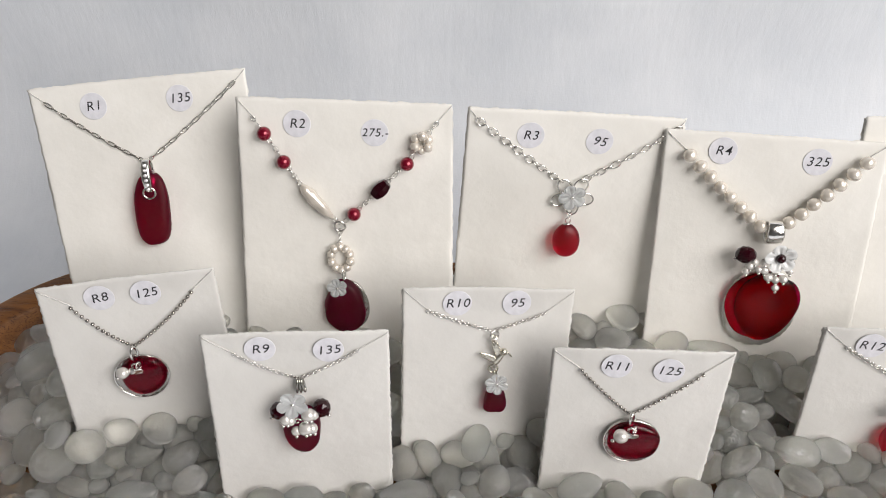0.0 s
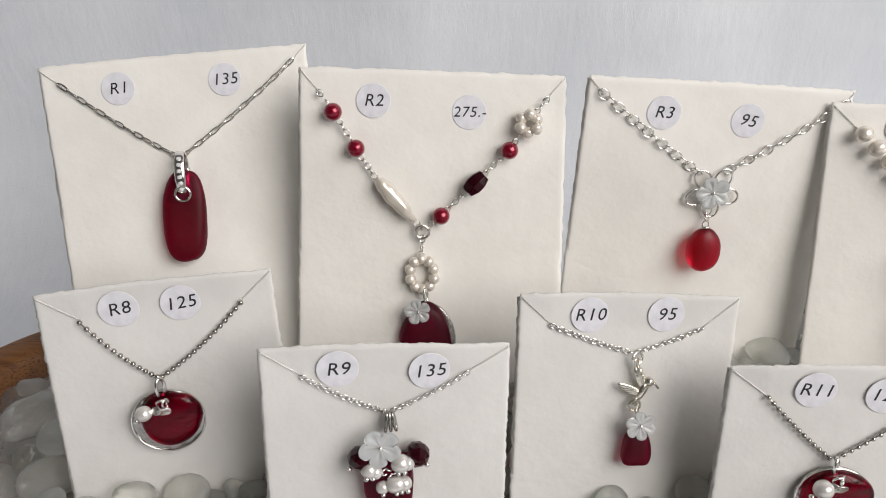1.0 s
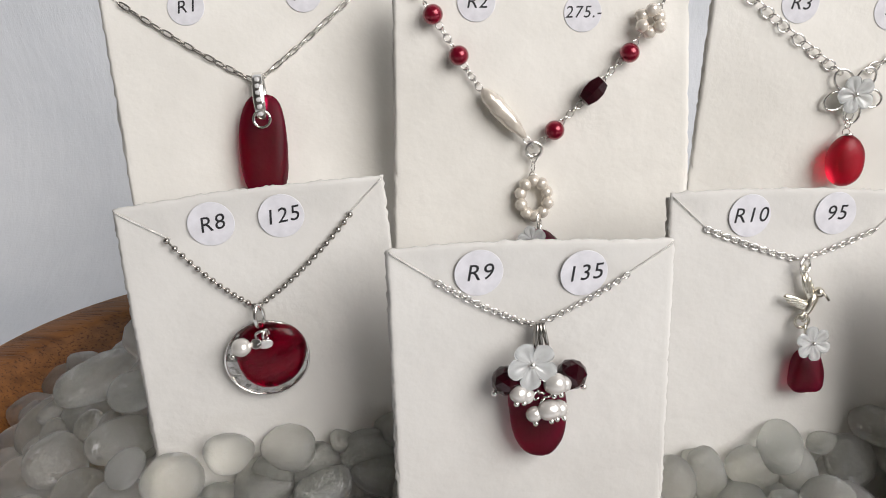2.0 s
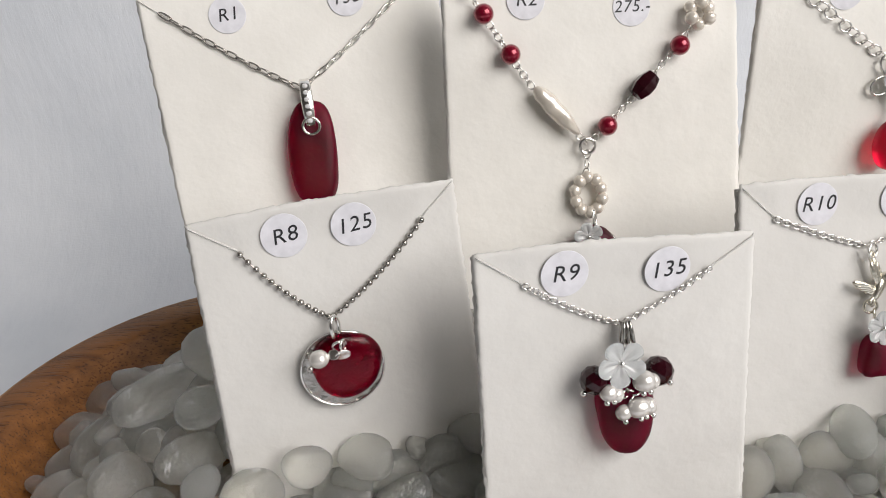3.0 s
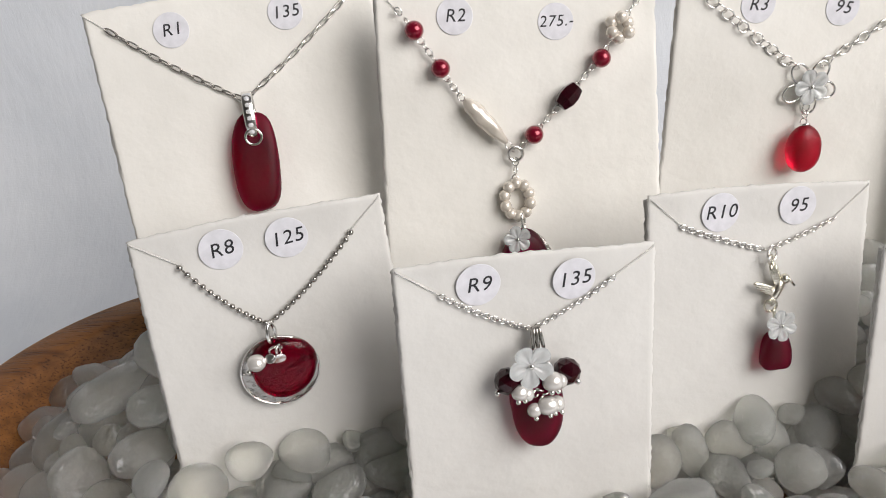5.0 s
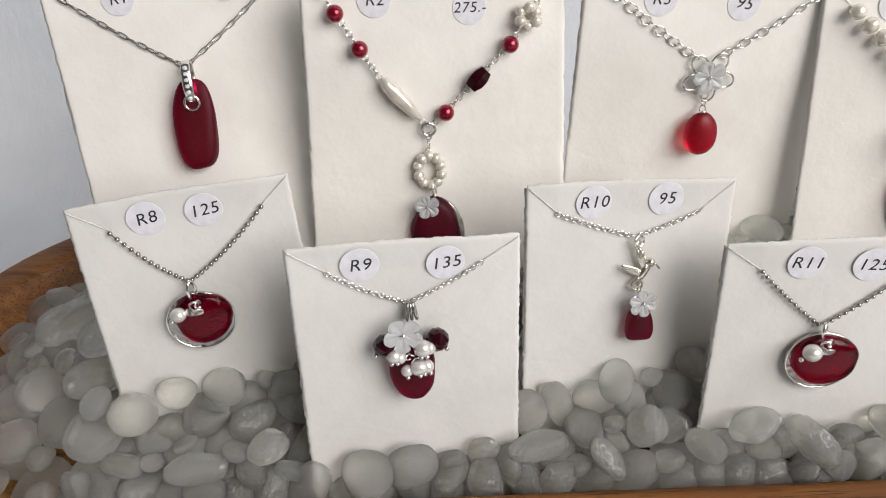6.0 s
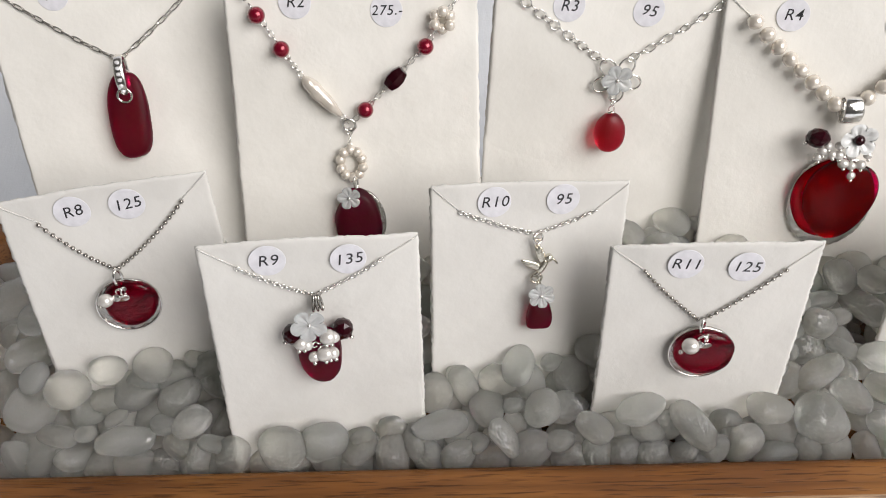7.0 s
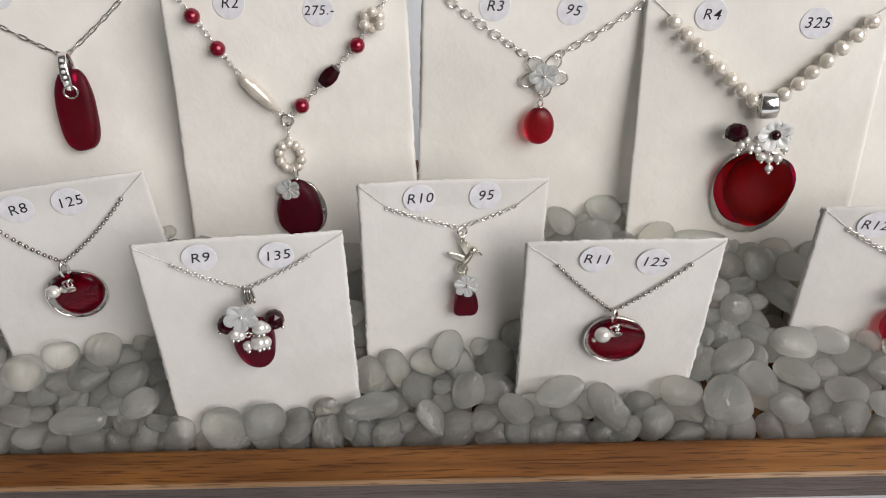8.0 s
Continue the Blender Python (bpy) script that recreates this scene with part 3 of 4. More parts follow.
def bail_bm(w, h, d, t):
    """A flat loop of metal strip: w wide, h tall, d deep, t thick."""
    bm = bmesh.new()
    n = 28
    rows = []
    for i in range(n):
        a = 2 * math.pi * i / n
        y, z = math.sin(a) * h / 2, math.cos(a) * d / 2
        k = 1 - 0.12 * abs(math.sin(a))
        rows.append([bm.verts.new((x * w / 2 * k * MM, (y * s) * MM, (z * s2) * MM)) for x, s, s2 in
                     ((-1, 1, 1), (-0.8, 1 + t / h, 1 + t / d), (0.8, 1 + t / h, 1 + t / d), (1, 1, 1), (0.8, 1 - t / h, 1 - t / d), (-0.8, 1 - t / h, 1 - t / d))])
    for i in range(n):
        r0, r1 = rows[i], rows[(i + 1) % n]
        for j in range(6):
            bm.faces.new((r0[j], r0[(j + 1) % 6], r1[(j + 1) % 6], r1[j]))
    bmesh.ops.recalc_face_normals(bm, faces=bm.faces)
    return bm


def hammered_plate_bm(w, h, d, facets, depth, seed):
    """A thin metal plate whose rim is beaten into small uneven flats."""
    bm = stone_bm(w * MM, h * MM, d * MM, 0.35, 0.98, 0, 0, 0.02, seed, facets * 4, 12)
    for v in bm.verts:
        a = math.atan2(v.co.y, v.co.x)
        q = min(1.0, math.hypot(v.co.x / w, v.co.y / h) * 2 / MM)
        k = depth * (abs(math.sin(a * facets / 2 + 0.6 * math.sin(a * 3 + seed))) - 0.6) * q ** 4
        v.co.x, v.co.y = v.co.x * (1 + k), v.co.y * (1 + k)
        v.co.z += d * MM * 0.5 * q ** 3 * noise.noise(Vector((v.co.x, v.co.y, 0)) * 420 + Vector((seed, 0, 0)))
    return bm


def wire_loop(root, u, v, z, a, b, wire, rz=0, rx=0, ry=0, mat=None, name="ring", label=""):
    return part(name, ring_bm(a * MM, b * MM, wire * MM, 24, 8), mat or SILVER, root, label, at(u, v, z, rx, ry, rz))


def facet_bm(r, sx=1, sy=1, sz=1, level=2):
    bm = bmesh.new()
    bmesh.ops.create_icosphere(bm, subdivisions=level, radius=r * MM)
    for v in bm.verts:
        v.co = Vector((v.co.x * sx, v.co.y * sy, v.co.z * sz))
    return bm


def drop(root, u, v, z, r, mat=None, label="small white pearl", sx=1.25, turn=0, balls=1):
    """A small pearl on a headpin with a silver ball under it."""
    p = bead(root, "pearl", u, v, z, r, mat or PEARL_WHITE, label, sx, 1.0, 1.0, turn, 0.06, u)
    for k in range(balls):
        part("pin_ball", ball_bm(0.62 * MM, seg=12), SILVER, p, "", at((k - (balls - 1) / 2) * 1.5, -r * 0.95, 0.9))
    return p


# R1: paperclip chain, crystal bail, long red slab
n1 = necklace("r1", "silver link necklace with long red sea glass pendant")
chain(n1, "r1", (-42.4, 6.8), (-11.2, -15.6), 3.9, 1.25, 0.48, 0.9, SILVER_OLD, 0.74, seed=1)
chain(n1, "r1", (-8.4, -15.6), (25.7, 10.3), 3.9, 1.25, 0.48, 0.9, SILVER, 0.74, seed=2)
cord(n1, "r1", ((-42.4, 6.8), (25.7, 10.3)), ((-49.3, 12.4), (30.6, 15.2)))
p1 = part("pendant", stone_bm(13.0 * MM, 28.6 * MM, 6.0 * MM, 0.6, 0.86, 0.03, 0.08, 0.08, 3), RED_DEEP, n1, "long frosted deep red glass", at(-9.2, -34.5, 3.4, 0, 0, -5))
b1 = part("bail", bail_bm(3.2, 13.0, 6.6, 0.55), SILVER, n1, "silver bail set with crystals", at(-8.7, -21.4, 4.9, 0, 0, 0))
for k in range(6):
    part("crystal", facet_bm(0.72, 1.2, 1, 0.7, level=1), CRYSTAL, b1, "", at(0, 4.4 - k * 1.85, 3.3 * math.sqrt(max(0.05, 1 - ((4.4 - k * 1.85) / 6.5) ** 2)) + 0.45), smooth=False)
wire_loop(n1, -8.6, -27.6, 7.0, 2.2, 2.2, 0.42, rx=10)

# R2: red beads, stick pearl, garnet, pearl wreath, red drop
n2 = necklace("r2", "wire-linked necklace of red beads, pearls and garnet")
for k, (u, v) in enumerate(((-24.1, 8.0), (-18.2, -2.7), (5.7, -23.7), (26.4, -5.2))):
    bead(n2, "bead", u, v, 2.9, 2.6, PEARL_RED, "round red pearly bead")
for a, b in (((-27.6, 13.4), (-25.6, 10.6)), ((-22.6, 5.2), (-19.8, 0.3)), ((-16.8, -5.4), (-13.4, -11.0)), ((-1.6, -25.8), (-0.8, -27.0)),
             ((7.6, -22.0), (12.8, -17.6)), ((19.2, -11.8), (24.2, -7.2)), ((28.2, -3.0), (29.8, -0.8)), ((34.8, 5.6), (37.6, 8.8)), ((-0.1, -30.6), (-0.7, -35.4)), ((2.4, -26.4), (4.0, -25.2))):
    chain(n2, "r2", a, b, 2.3, 1.7, 0.42, 0, SILVER, 0.62, 1.8, "wire_link", 5)
cord(n2, "r2", ((-27.6, 13.4), (37.8, 9.0)), ((-32.6, 20.0), (43.2, 14.6)))
st = bmesh.new()
bmesh.ops.create_uvsphere(st, u_segments=24, v_segments=24, radius=1)
for v in st.verts:
    k = 0.80 + 0.18 * v.co.z + 0.17 * noise.noise(Vector((v.co.x * 1.2, v.co.y * 1.2, v.co.z * 3.4)))
    v.co = Vector((v.co.x * 2.9 * k, v.co.y * 2.7 * k, v.co.z * 8.6)) * MM
part("stick_pearl", st, PEARL, n2, "long uneven white stick pearl", at(-7.4, -18.4, 3.0, 0, 0, 38.5) @ pose(0, 0, 0, -90))
wire_loop(n2, 0.0, -28.4, 2.4, 2.0, 2.0, 0.5, rx=8)
gb = bmesh.new()
bmesh.ops.create_cone(gb, cap_ends=True, segments=6, radius1=2.0 * MM, radius2=2.0 * MM, depth=7.0 * MM)
bmesh.ops.subdivide_edges(gb, edges=[e for e in gb.edges if abs(e.verts[0].co.z - e.verts[1].co.z) > 0.001], cuts=2)
for v in gb.verts:
    if abs(v.co.z) < 2.5 * MM:
        v.co.x, v.co.y = v.co.x * 1.45, v.co.y * 1.35
part("garnet_bead", gb, GARNET, n2, "dark faceted garnet barrel", at(16.2, -14.3, 3.2, 0, 0, -48) @ pose(0, 0, 0, -90), smooth=False)
for k in range(6):
    a = 2 * math.pi * k / 6 + 0.4
    bead(n2, "pearl", 32.2 + 2.7 * math.cos(a), 2.4 + 2.7 * math.sin(a), 2.4 + 1.2 * (k % 2), 1.75, PEARL, "small cream pearl", rough=0.08, seed=k)
for k in range(10):
    a = 2 * math.pi * k / 10 + 0.3
    bead(n2, "pearl", -0.7 + 3.7 * math.cos(a), -41.3 + 4.7 * math.sin(a), 2.3 + 0.3 * (k % 2), 1.7, PEARL, "small cream pearl", 1.0, 1.0, 1.0, math.degrees(a), 0.06, k)
wire_loop(n2, 0.1, -47.6, 3.6, 0.9, 2.2, 0.4, ry=55)
part("backing_plate", stone_bm(15.5 * MM, 20.5 * MM, 1.2 * MM, 0.4, 0.95, 0.1, 0, 0.06, 2), SILVER_HAMMERED, n2, "hammered silver backing plate", at(1.0, -61.4, 1.4))
part("pendant", stone_bm(15.2 * MM, 21.5 * MM, 4.6 * MM, 0.6, 0.92, 0.2, 0.04, 0.10, 6), RED_WINE, n2, "frosted wine red teardrop glass", at(-0.4, -60.8, 3.8))
flower(n2, -2.5, -51.9, 6.0, 3.6, 5, SHELL, "small mother-of-pearl flower", cr=0.6, thick=0.9)

# R3: oval links, wire and frosted petals, bright red drop
n3 = necklace("r3", "silver oval-link necklace with frosted flower and red drop")
chain(n3, "r3", (-39.6, 18.0), (-10.8, -6.2), 3.7, 2.7, 0.5, 0.4, SILVER, 0.74, seed=3)
chain(n3, "r3", (-0.8, -6.0), (30.5, 12.0), 3.9, 2.6, 0.5, 0.7, SILVER, 0.74, seed=4)
cord(n3, "r3", ((-39.6, 18.0), (30.5, 12.0)), ((-43.2, 22.4), (33.2, 15.0)))
for k in range(5):
    a = radians(90 + 36 + 72 * k)
    wire_loop(n3, -5.8 + 5.1 * math.cos(a), -12.6 + 4.9 * math.sin(a), 1.7, 3.1, 2.4, 0.36, rz=math.degrees(a), name="wire_petal", label="silver wire petal")
flower(n3, -6.0, -12.4, 2.8, 4.7, 5, SHELL, "frosted white flower", cr=0.7, turn=-54)
chain(n3, "r3", (-6.6, -18.4), (-7.0, -22.8), 2.2, 1.8, 0.42, 0, SILVER, 0.75, 2.2, "wire_link", 6)
p3 = part("pendant", stone_bm(10.4 * MM, 14.4 * MM, 6.6 * MM, 0.9, 0.98, 0.05, 0, 0.03, 8), RED_BRIGHT, n3, "bright red frosted oval glass drop", at(-7.7, -30.2, 4.6))
wire_loop(p3, 0, 7.2, 0, 1.1, 0.8, 0.4, rx=70, name="cap")

# R4: pearl strands, wide bail, cluster and round red stone
n4 = necklace("r4", "cream pearl necklace with large round red pendant")
LEFT = curve_points((-30.7, 15.2), (-2.6, -10.6), 0.4, 8)
RIGHT = curve_points((7.1, -8.6), (28.8, 15.1), 0.5, 7)
for k, (u, v) in enumerate(LEFT + RIGHT):
    part("pearl", ball_bm(2.55 * MM, 1.0, 0.92, 0.95, 22, 0.09, k), PEARL, n4, "", at(u, v, 3.0 + 0.3 * (k % 2), 0, 0, 40 * k))
cord(n4, "r4", ((-31.5, 16.2), (29.6, 16.0)), ((-38.6, 22.4), (35.2, 20.6)), 0.2)
part("bail", bail_bm(6.2, 8.4, 6.0, 0.5), SILVER, n4, "wide plain silver bail", at(2.2, -12.2, 4.4))
d4 = part("pendant", hammered_plate_bm(27.0, 33.6, 1.3, 34, 0.036, 4), SILVER_BEATEN, n4, "hammered silver plate with a beaten edge under red glass", at(2.9, -45.2, 1.8))
part("flange", stone_bm(25.6 * MM, 28.4 * MM, 1.6 * MM, 0.45, 0.98, -0.05, 0, 0.05, 9, 48), RED_ROUND, d4, "thin red glass edge over the silver", at(-0.3, 1.8, 1.5))
part("stone", stone_bm(22.8 * MM, 28.0 * MM, 5.4 * MM, 0.62, 0.96, -0.17, 0, 0.05, 5, 48), RED_ROUND, d4, "large round domed red glass", at(1.3, 2.2, 3.4, 0, 0, -6))
part("garnet_bead", facet_bm(3.4, 1.15, 0.95, 1), GARNET, n4, "dark faceted garnet bead", at(-6.7, -20.8, 6.5), smooth=False)
part("pin_ball", ball_bm(0.8 * MM, seg=12), SILVER, n4, "", at(-10.4, -22.5, 6.5))
flower(n4, 5.5, -21.0, 6.6, 5.2, 5, CERAMIC, "glossy white flower with garnet centre", GARNET, 1.8, 15, 22, 1.6)
for k, (u, v, r) in enumerate(((-4.7, -25.1, 1.5), (-5.8, -27.2, 1.4), (0.7, -26.5, 1.6), (2.6, -29.4, 1.6), (5.6, -33.4, 1.5), (8.0, -29.7, 1.6), (-1.4, -26.3, 1.3), (4.6, -26.5, 1.5), (5.2, -30.2, 1.4), (-3.2, -23.4, 1.3), (0.4, -23.2, 1.4), (9.6, -26.4, 1.3))):
    drop(n4, u, v, 6.9, r, PEARL_WHITE, "tiny white pearl", 1.1)

# R8: ball chain with round disc
n8 = necklace("r8", "silver ball chain with round red disc pendant")
ball_chain(n8, "r8", (-8.5, -4.2), (7.4, -21.6), 1.9, 0.72, 1.5)
ball_chain(n8, "r8", (8.6, -21.6), (31.0, -3.9), 1.9, 0.72, 1.3)
cord(n8, "r8", ((-8.3, -3.9), (31.0, -3.6)), ((-17.8, 3.0), (38.8, 3.0)), 0.2)


def disc_pendant(root, u, v, w, h, glass, gmat, seed, turn=0):
    """A silver disc with a raised rim and rough foil, under a lump of red glass: glass is (x, y, width, height, taper, turn)."""
    d = part("pendant", hammered_plate_bm(w, h, 1.4, 26, 0.012, seed), SILVER_HAMMERED, root, "hammered silver disc with red glass", at(u, v, 2.0, 0, 0, turn))
    part("bezel", ring_bm(w / 2 * 0.985 * MM, h / 2 * 0.985 * MM, 0.26 * MM, 48, 8), SILVER, d, "", at(0, 0, 0.6))
    gx, gy, gw, gh, taper, gturn = glass
    part("stone", stone_bm(gw * MM, gh * MM, 4.6 * MM, 0.72, 0.94, taper, 0.0, 0.06, seed + 3, 40), gmat, d, "glossy dark red glass", at(gx, gy, 1.5, 0, 0, gturn))
    return d


def charm(root, u, v, pearl_at, pearl_r, seed, label):
    """What hangs over a disc from its ring: a coil, two small silver discs and a pearl on a pin."""
    part("spacer", ring_bm(1.25 * MM, 1.15 * MM, 0.34 * MM), SILVER, root, "", at(u - 0.3, v + 1.0, 5.6, 30, 0, 8))
    part("spacer", ring_bm(1.0 * MM, 1.2 * MM, 0.34 * MM), SILVER, root, "", at(u + 0.7, v + 0.9, 5.8, 10, 50, 8))
    for k, (du, dv, tx, ty) in enumerate(((0.3, -0.8, 28, 14), (-1.6, -0.4, -20, -34))):
        part("silver_dot", hammered_plate_bm(3.5 - 0.9 * k, 2.3, 0.5, 8, 0.05, seed + k), SILVER, root, "small cupped silver dot", at(u + du, v + dv, 6.7, tx * 0.6, ty * 0.6, 12 * k))
    bead(root, "pearl", *pearl_at, 6.4, pearl_r, PEARL_WHITE, label, 1.0, 0.94, 0.95, 0, 0.05, seed)
    part("pin_ball", ball_bm(0.72 * MM, seg=12), SILVER, root, "", at(pearl_at[0] - pearl_r * 0.98, pearl_at[1] - pearl_r * 0.85, 6.2))


disc_pendant(n8, 8.4, -33.8, 18.8, 17.8, (1.0, 1.0, 15.4, 15.4, -0.14, -8), RED_DISC, 11)
part("bail", ring_bm(1.3 * MM, 2.7 * MM, 0.5 * MM), SILVER, n8, "silver ring", at(8.2, -23.6, 3.6, 0, 48))
charm(n8, 8.5, -28.0, (3.6, -28.9), 2.2, 3, "round white pearl")

# R9: cable chain with flower, garnets and pearls over red glass
n9 = necklace("r9", "fine silver chain with flower, garnet and pearl cluster")
chain(n9, "r9", (-13.5, 9.3), (4.6, -1.8), 1.55, 1.2, 0.36, 0.8, SILVER, 0.66, 0.8, seed=7)
chain(n9, "r9", (6.8, -1.8), (25.0, 6.0), 1.55, 1.2, 0.36, 0.5, SILVER, 0.66, 0.8, seed=8)
cord(n9, "r9", ((-13.5, 9.3), (25.0, 6.0)), ((-22.4, 16.4), (35.2, 11.2)), 0.2)
for k in (-1, 0, 1):
    part("bail_wire", ring_bm(1.0 * MM, 2.5 * MM, 0.42 * MM), SILVER_OLD, n9, "", at(5.8 + k * 0.95, -3.6, 3.0, 0, 82, k * 8))
part("pendant", stone_bm(11.8 * MM, 17.4 * MM, 6.0 * MM, 0.6, 0.8, -0.12, 0, 0.08, 13), RED_WINE, n9, "frosted wine red glass", at(4.2, -20.8, 3.4))
part("garnet_bead", facet_bm(3.2), GARNET, n9, "dark faceted garnet bead", at(11.5, -12.5, 4.5), smooth=False)
part("garnet_bead", facet_bm(3.1), GARNET, n9, "dark faceted garnet bead", at(-2.2, -11.8, 4.5), smooth=False)
part("pin_ball", ball_bm(0.7 * MM, seg=12), SILVER, n9, "", at(13.7, -15.4, 5.0))
part("pin_ball", ball_bm(0.7 * MM, seg=12), SILVER, n9, "", at(-4.9, -14.0, 5.0))
flower(n9, 2.8, -8.1, 6.4, 4.7, 5, SHELL, "mother-of-pearl flower", cr=0.75, turn=25, cup=16, thick=0.9)
for u, v, r, k, sx in ((-0.3, -13.9, 1.8, 2, 1.1), (1.2, -14.6, 1.7, 0, 1.0), (7.4, -12.9, 2.2, 2, 1.15), (9.0, -13.2, 1.7, 0, 1.0),
                       (2.6, -19.0, 1.7, 1, 1.0), (5.8, -18.4, 2.2, 1, 1.2), (7.8, -18.6, 1.9, 2, 1.0)):
    drop(n9, u, v, 6.8 + 0.3 * (sx - 1) * 5, r, PEARL_WHITE, "white button pearl", sx, 0, k)
for k, (u, v) in enumerate(((3.4, -15.2), (4.6, -16.4), (5.6, -15.4), (4.4, -14.4))):
    wire_loop(n9, u, v, 6.4, 0.8, 0.8, 0.24, rx=40 * k, ry=30 + 25 * k, name="wire_coil")

# R10: fine chain with bird, flower and red drop
n10 = necklace("r10", "fine silver chain with bird charm and red drop")
chain(n10, "r10", (-21.2, 3.7), (-0.6, -5.4), 1.8, 1.3, 0.4, 0.4, SILVER, 0.62, 0.7, seed=9)
chain(n10, "r10", (1.6, -5.4), (18.6, -0.7), 1.8, 1.3, 0.4, 0.3, SILVER, 0.62, 0.7, seed=10)
cord(n10, "r10", ((-21.2, 3.7), (18.6, -0.7)), ((-28.6, 11.6), (28.6, 6.2)))
wire_loop(n10, 0.8, -6.8, 2.0, 1.7, 1.7, 0.36, ry=25)
def feather(x0, y0, x1, y1, w, thick=0.55):
    """A slim blade from a root to its tip."""
    length = math.hypot(x1 - x0, y1 - y0)
    turn = math.degrees(math.atan2(y1 - y0, x1 - x0)) - 90
    return stone_bm(w * MM, length * MM, thick * MM, 0.8, 0.9, -0.35, 0.1, 0, 1, 12, 6), at((x0 + x1) / 2, (y0 + y1) / 2, 0.25, 0, 0, turn)


WING_UP = [feather(1.9, -14.6, *tip, 1.25) for tip in ((0.5, -8.8), (1.1, -8.2), (1.8, -9.2), (2.3, -10.6), (2.6, -12.0))]
WING_OUT = [feather(1.6, -14.8, *tip, 1.2) for tip in ((-3.8, -12.7), (-3.2, -13.7), (-2.2, -14.5), (-1.2, -15.3), (-0.2, -15.9))]
bird = join((stone_bm(2.3 * MM, 5.8 * MM, 1.6 * MM, 0.9, 0.9, -0.15, 0.1, 0, 1, 16, 8), at(2.2, -15.1, 0, 0, 0, -30)),
            (ball_bm(1.2 * MM, seg=14), at(3.9, -12.9, 0.1)), (ball_bm(0.3 * MM, seg=8), at(4.3, -12.7, 1.1)),
            (tube_bm([Vector((4.6, -13.0, 0.1)) * MM, Vector((5.4, -13.7, 0.1)) * MM, Vector((6.2, -14.9, 0.0)) * MM], 0.3 * MM, 6), Matrix()),
            feather(1.2, -16.6, -0.6, -18.0, 1.1), feather(1.3, -16.8, 0.2, -18.8, 1.0),
            (ring_bm(1.5 * MM, 1.35 * MM, 0.32 * MM, 20, 6), at(0.3, -18.6, 0)), (ring_bm(0.7 * MM, 1.4 * MM, 0.26 * MM, 16, 6), at(0.9, -20.6, 0.3, 0, 50)),
            (ring_bm(0.9 * MM, 1.1 * MM, 0.28 * MM, 16, 6), at(0.9, -8.0, 0, 0, 30)), *WING_UP, *WING_OUT)
part("bird_charm", bird, SILVER_WARM, n10, "small pale silver hummingbird charm", at(-0.5, 0.9, 2.0) @ Matrix.Scale(1.12, 4))
part("pendant", stone_bm(7.4 * MM, 10.4 * MM, 4.6 * MM, 0.6, 0.66, 0.26, 0, 0.08, 15), RED_WINE, n10, "frosted red drop glass", at(0.0, -31.6, 3.2, 0, 0, -4))
flower(n10, 0.5, -24.4, 5.0, 3.8, 6, SHELL, "small mother-of-pearl flower", cr=0.6, turn=5, thick=0.9)

# R11: ball chain with oval disc
n11 = necklace("r11", "silver ball chain with oval red disc pendant")
ball_chain(n11, "r11", (-4.9, 9.7), (11.4, -6.6), 1.95, 0.68, 0.7)
ball_chain(n11, "r11", (13.2, -6.6), (34.0, 9.2), 1.95, 0.68, 0.7)
cord(n11, "r11", ((-4.9, 9.7), (34.0, 9.2)), ((-13.6, 16.4), (43.0, 16.6)), 0.2)
disc_pendant(n11, 13.1, -17.5, 18.8, 17.6, (0.4, 1.0, 17.2, 15.2, -0.03, -6), RED_DISC, 21)
part("bail", ring_bm(1.2 * MM, 2.5 * MM, 0.5 * MM), SILVER, n11, "silver ring", at(12.5, -8.0, 3.2, 0, 52))
charm(n11, 12.6, -11.2, (8.8, -12.3), 2.55, 7, "oval white pearl")

# R12: fine chain and red drop
n12 = necklace("r12", "fine silver chain with red sea glass drop")
chain(n12, "r12", (-28.9, -12.8), (-9.2, -24.0), 1.9, 1.4, 0.42, 0.3, SILVER, 0.62, 0.8, seed=11)
chain(n12, "r12", (-7.6, -24.0), (12.0, -12.5), 1.9, 1.4, 0.42, 0.3, SILVER, 0.62, 0.8, seed=12)
cord(n12, "r12", ((-28.9, -12.8), (12.0, -12.5)), ((-36.8, -6.4), (19.8, -5.8)), 0.2)
part("pendant", stone_bm(10.5 * MM, 13.5 * MM, 6.5 * MM, 0.7, 0.85, 0.05, 0, 0.08, 17), RED_BRIGHT, n12, "bright red frosted glass drop", at(-6.8, -47.0, 4.0))
wire_loop(n12, -8.2, -25.6, 2.4, 1.6, 1.8, 0.4, ry=30)
flower(n12, -7.6, -34.5, 4.6, 4.0, 5, SHELL, "small mother-of-pearl flower", cr=0.6)


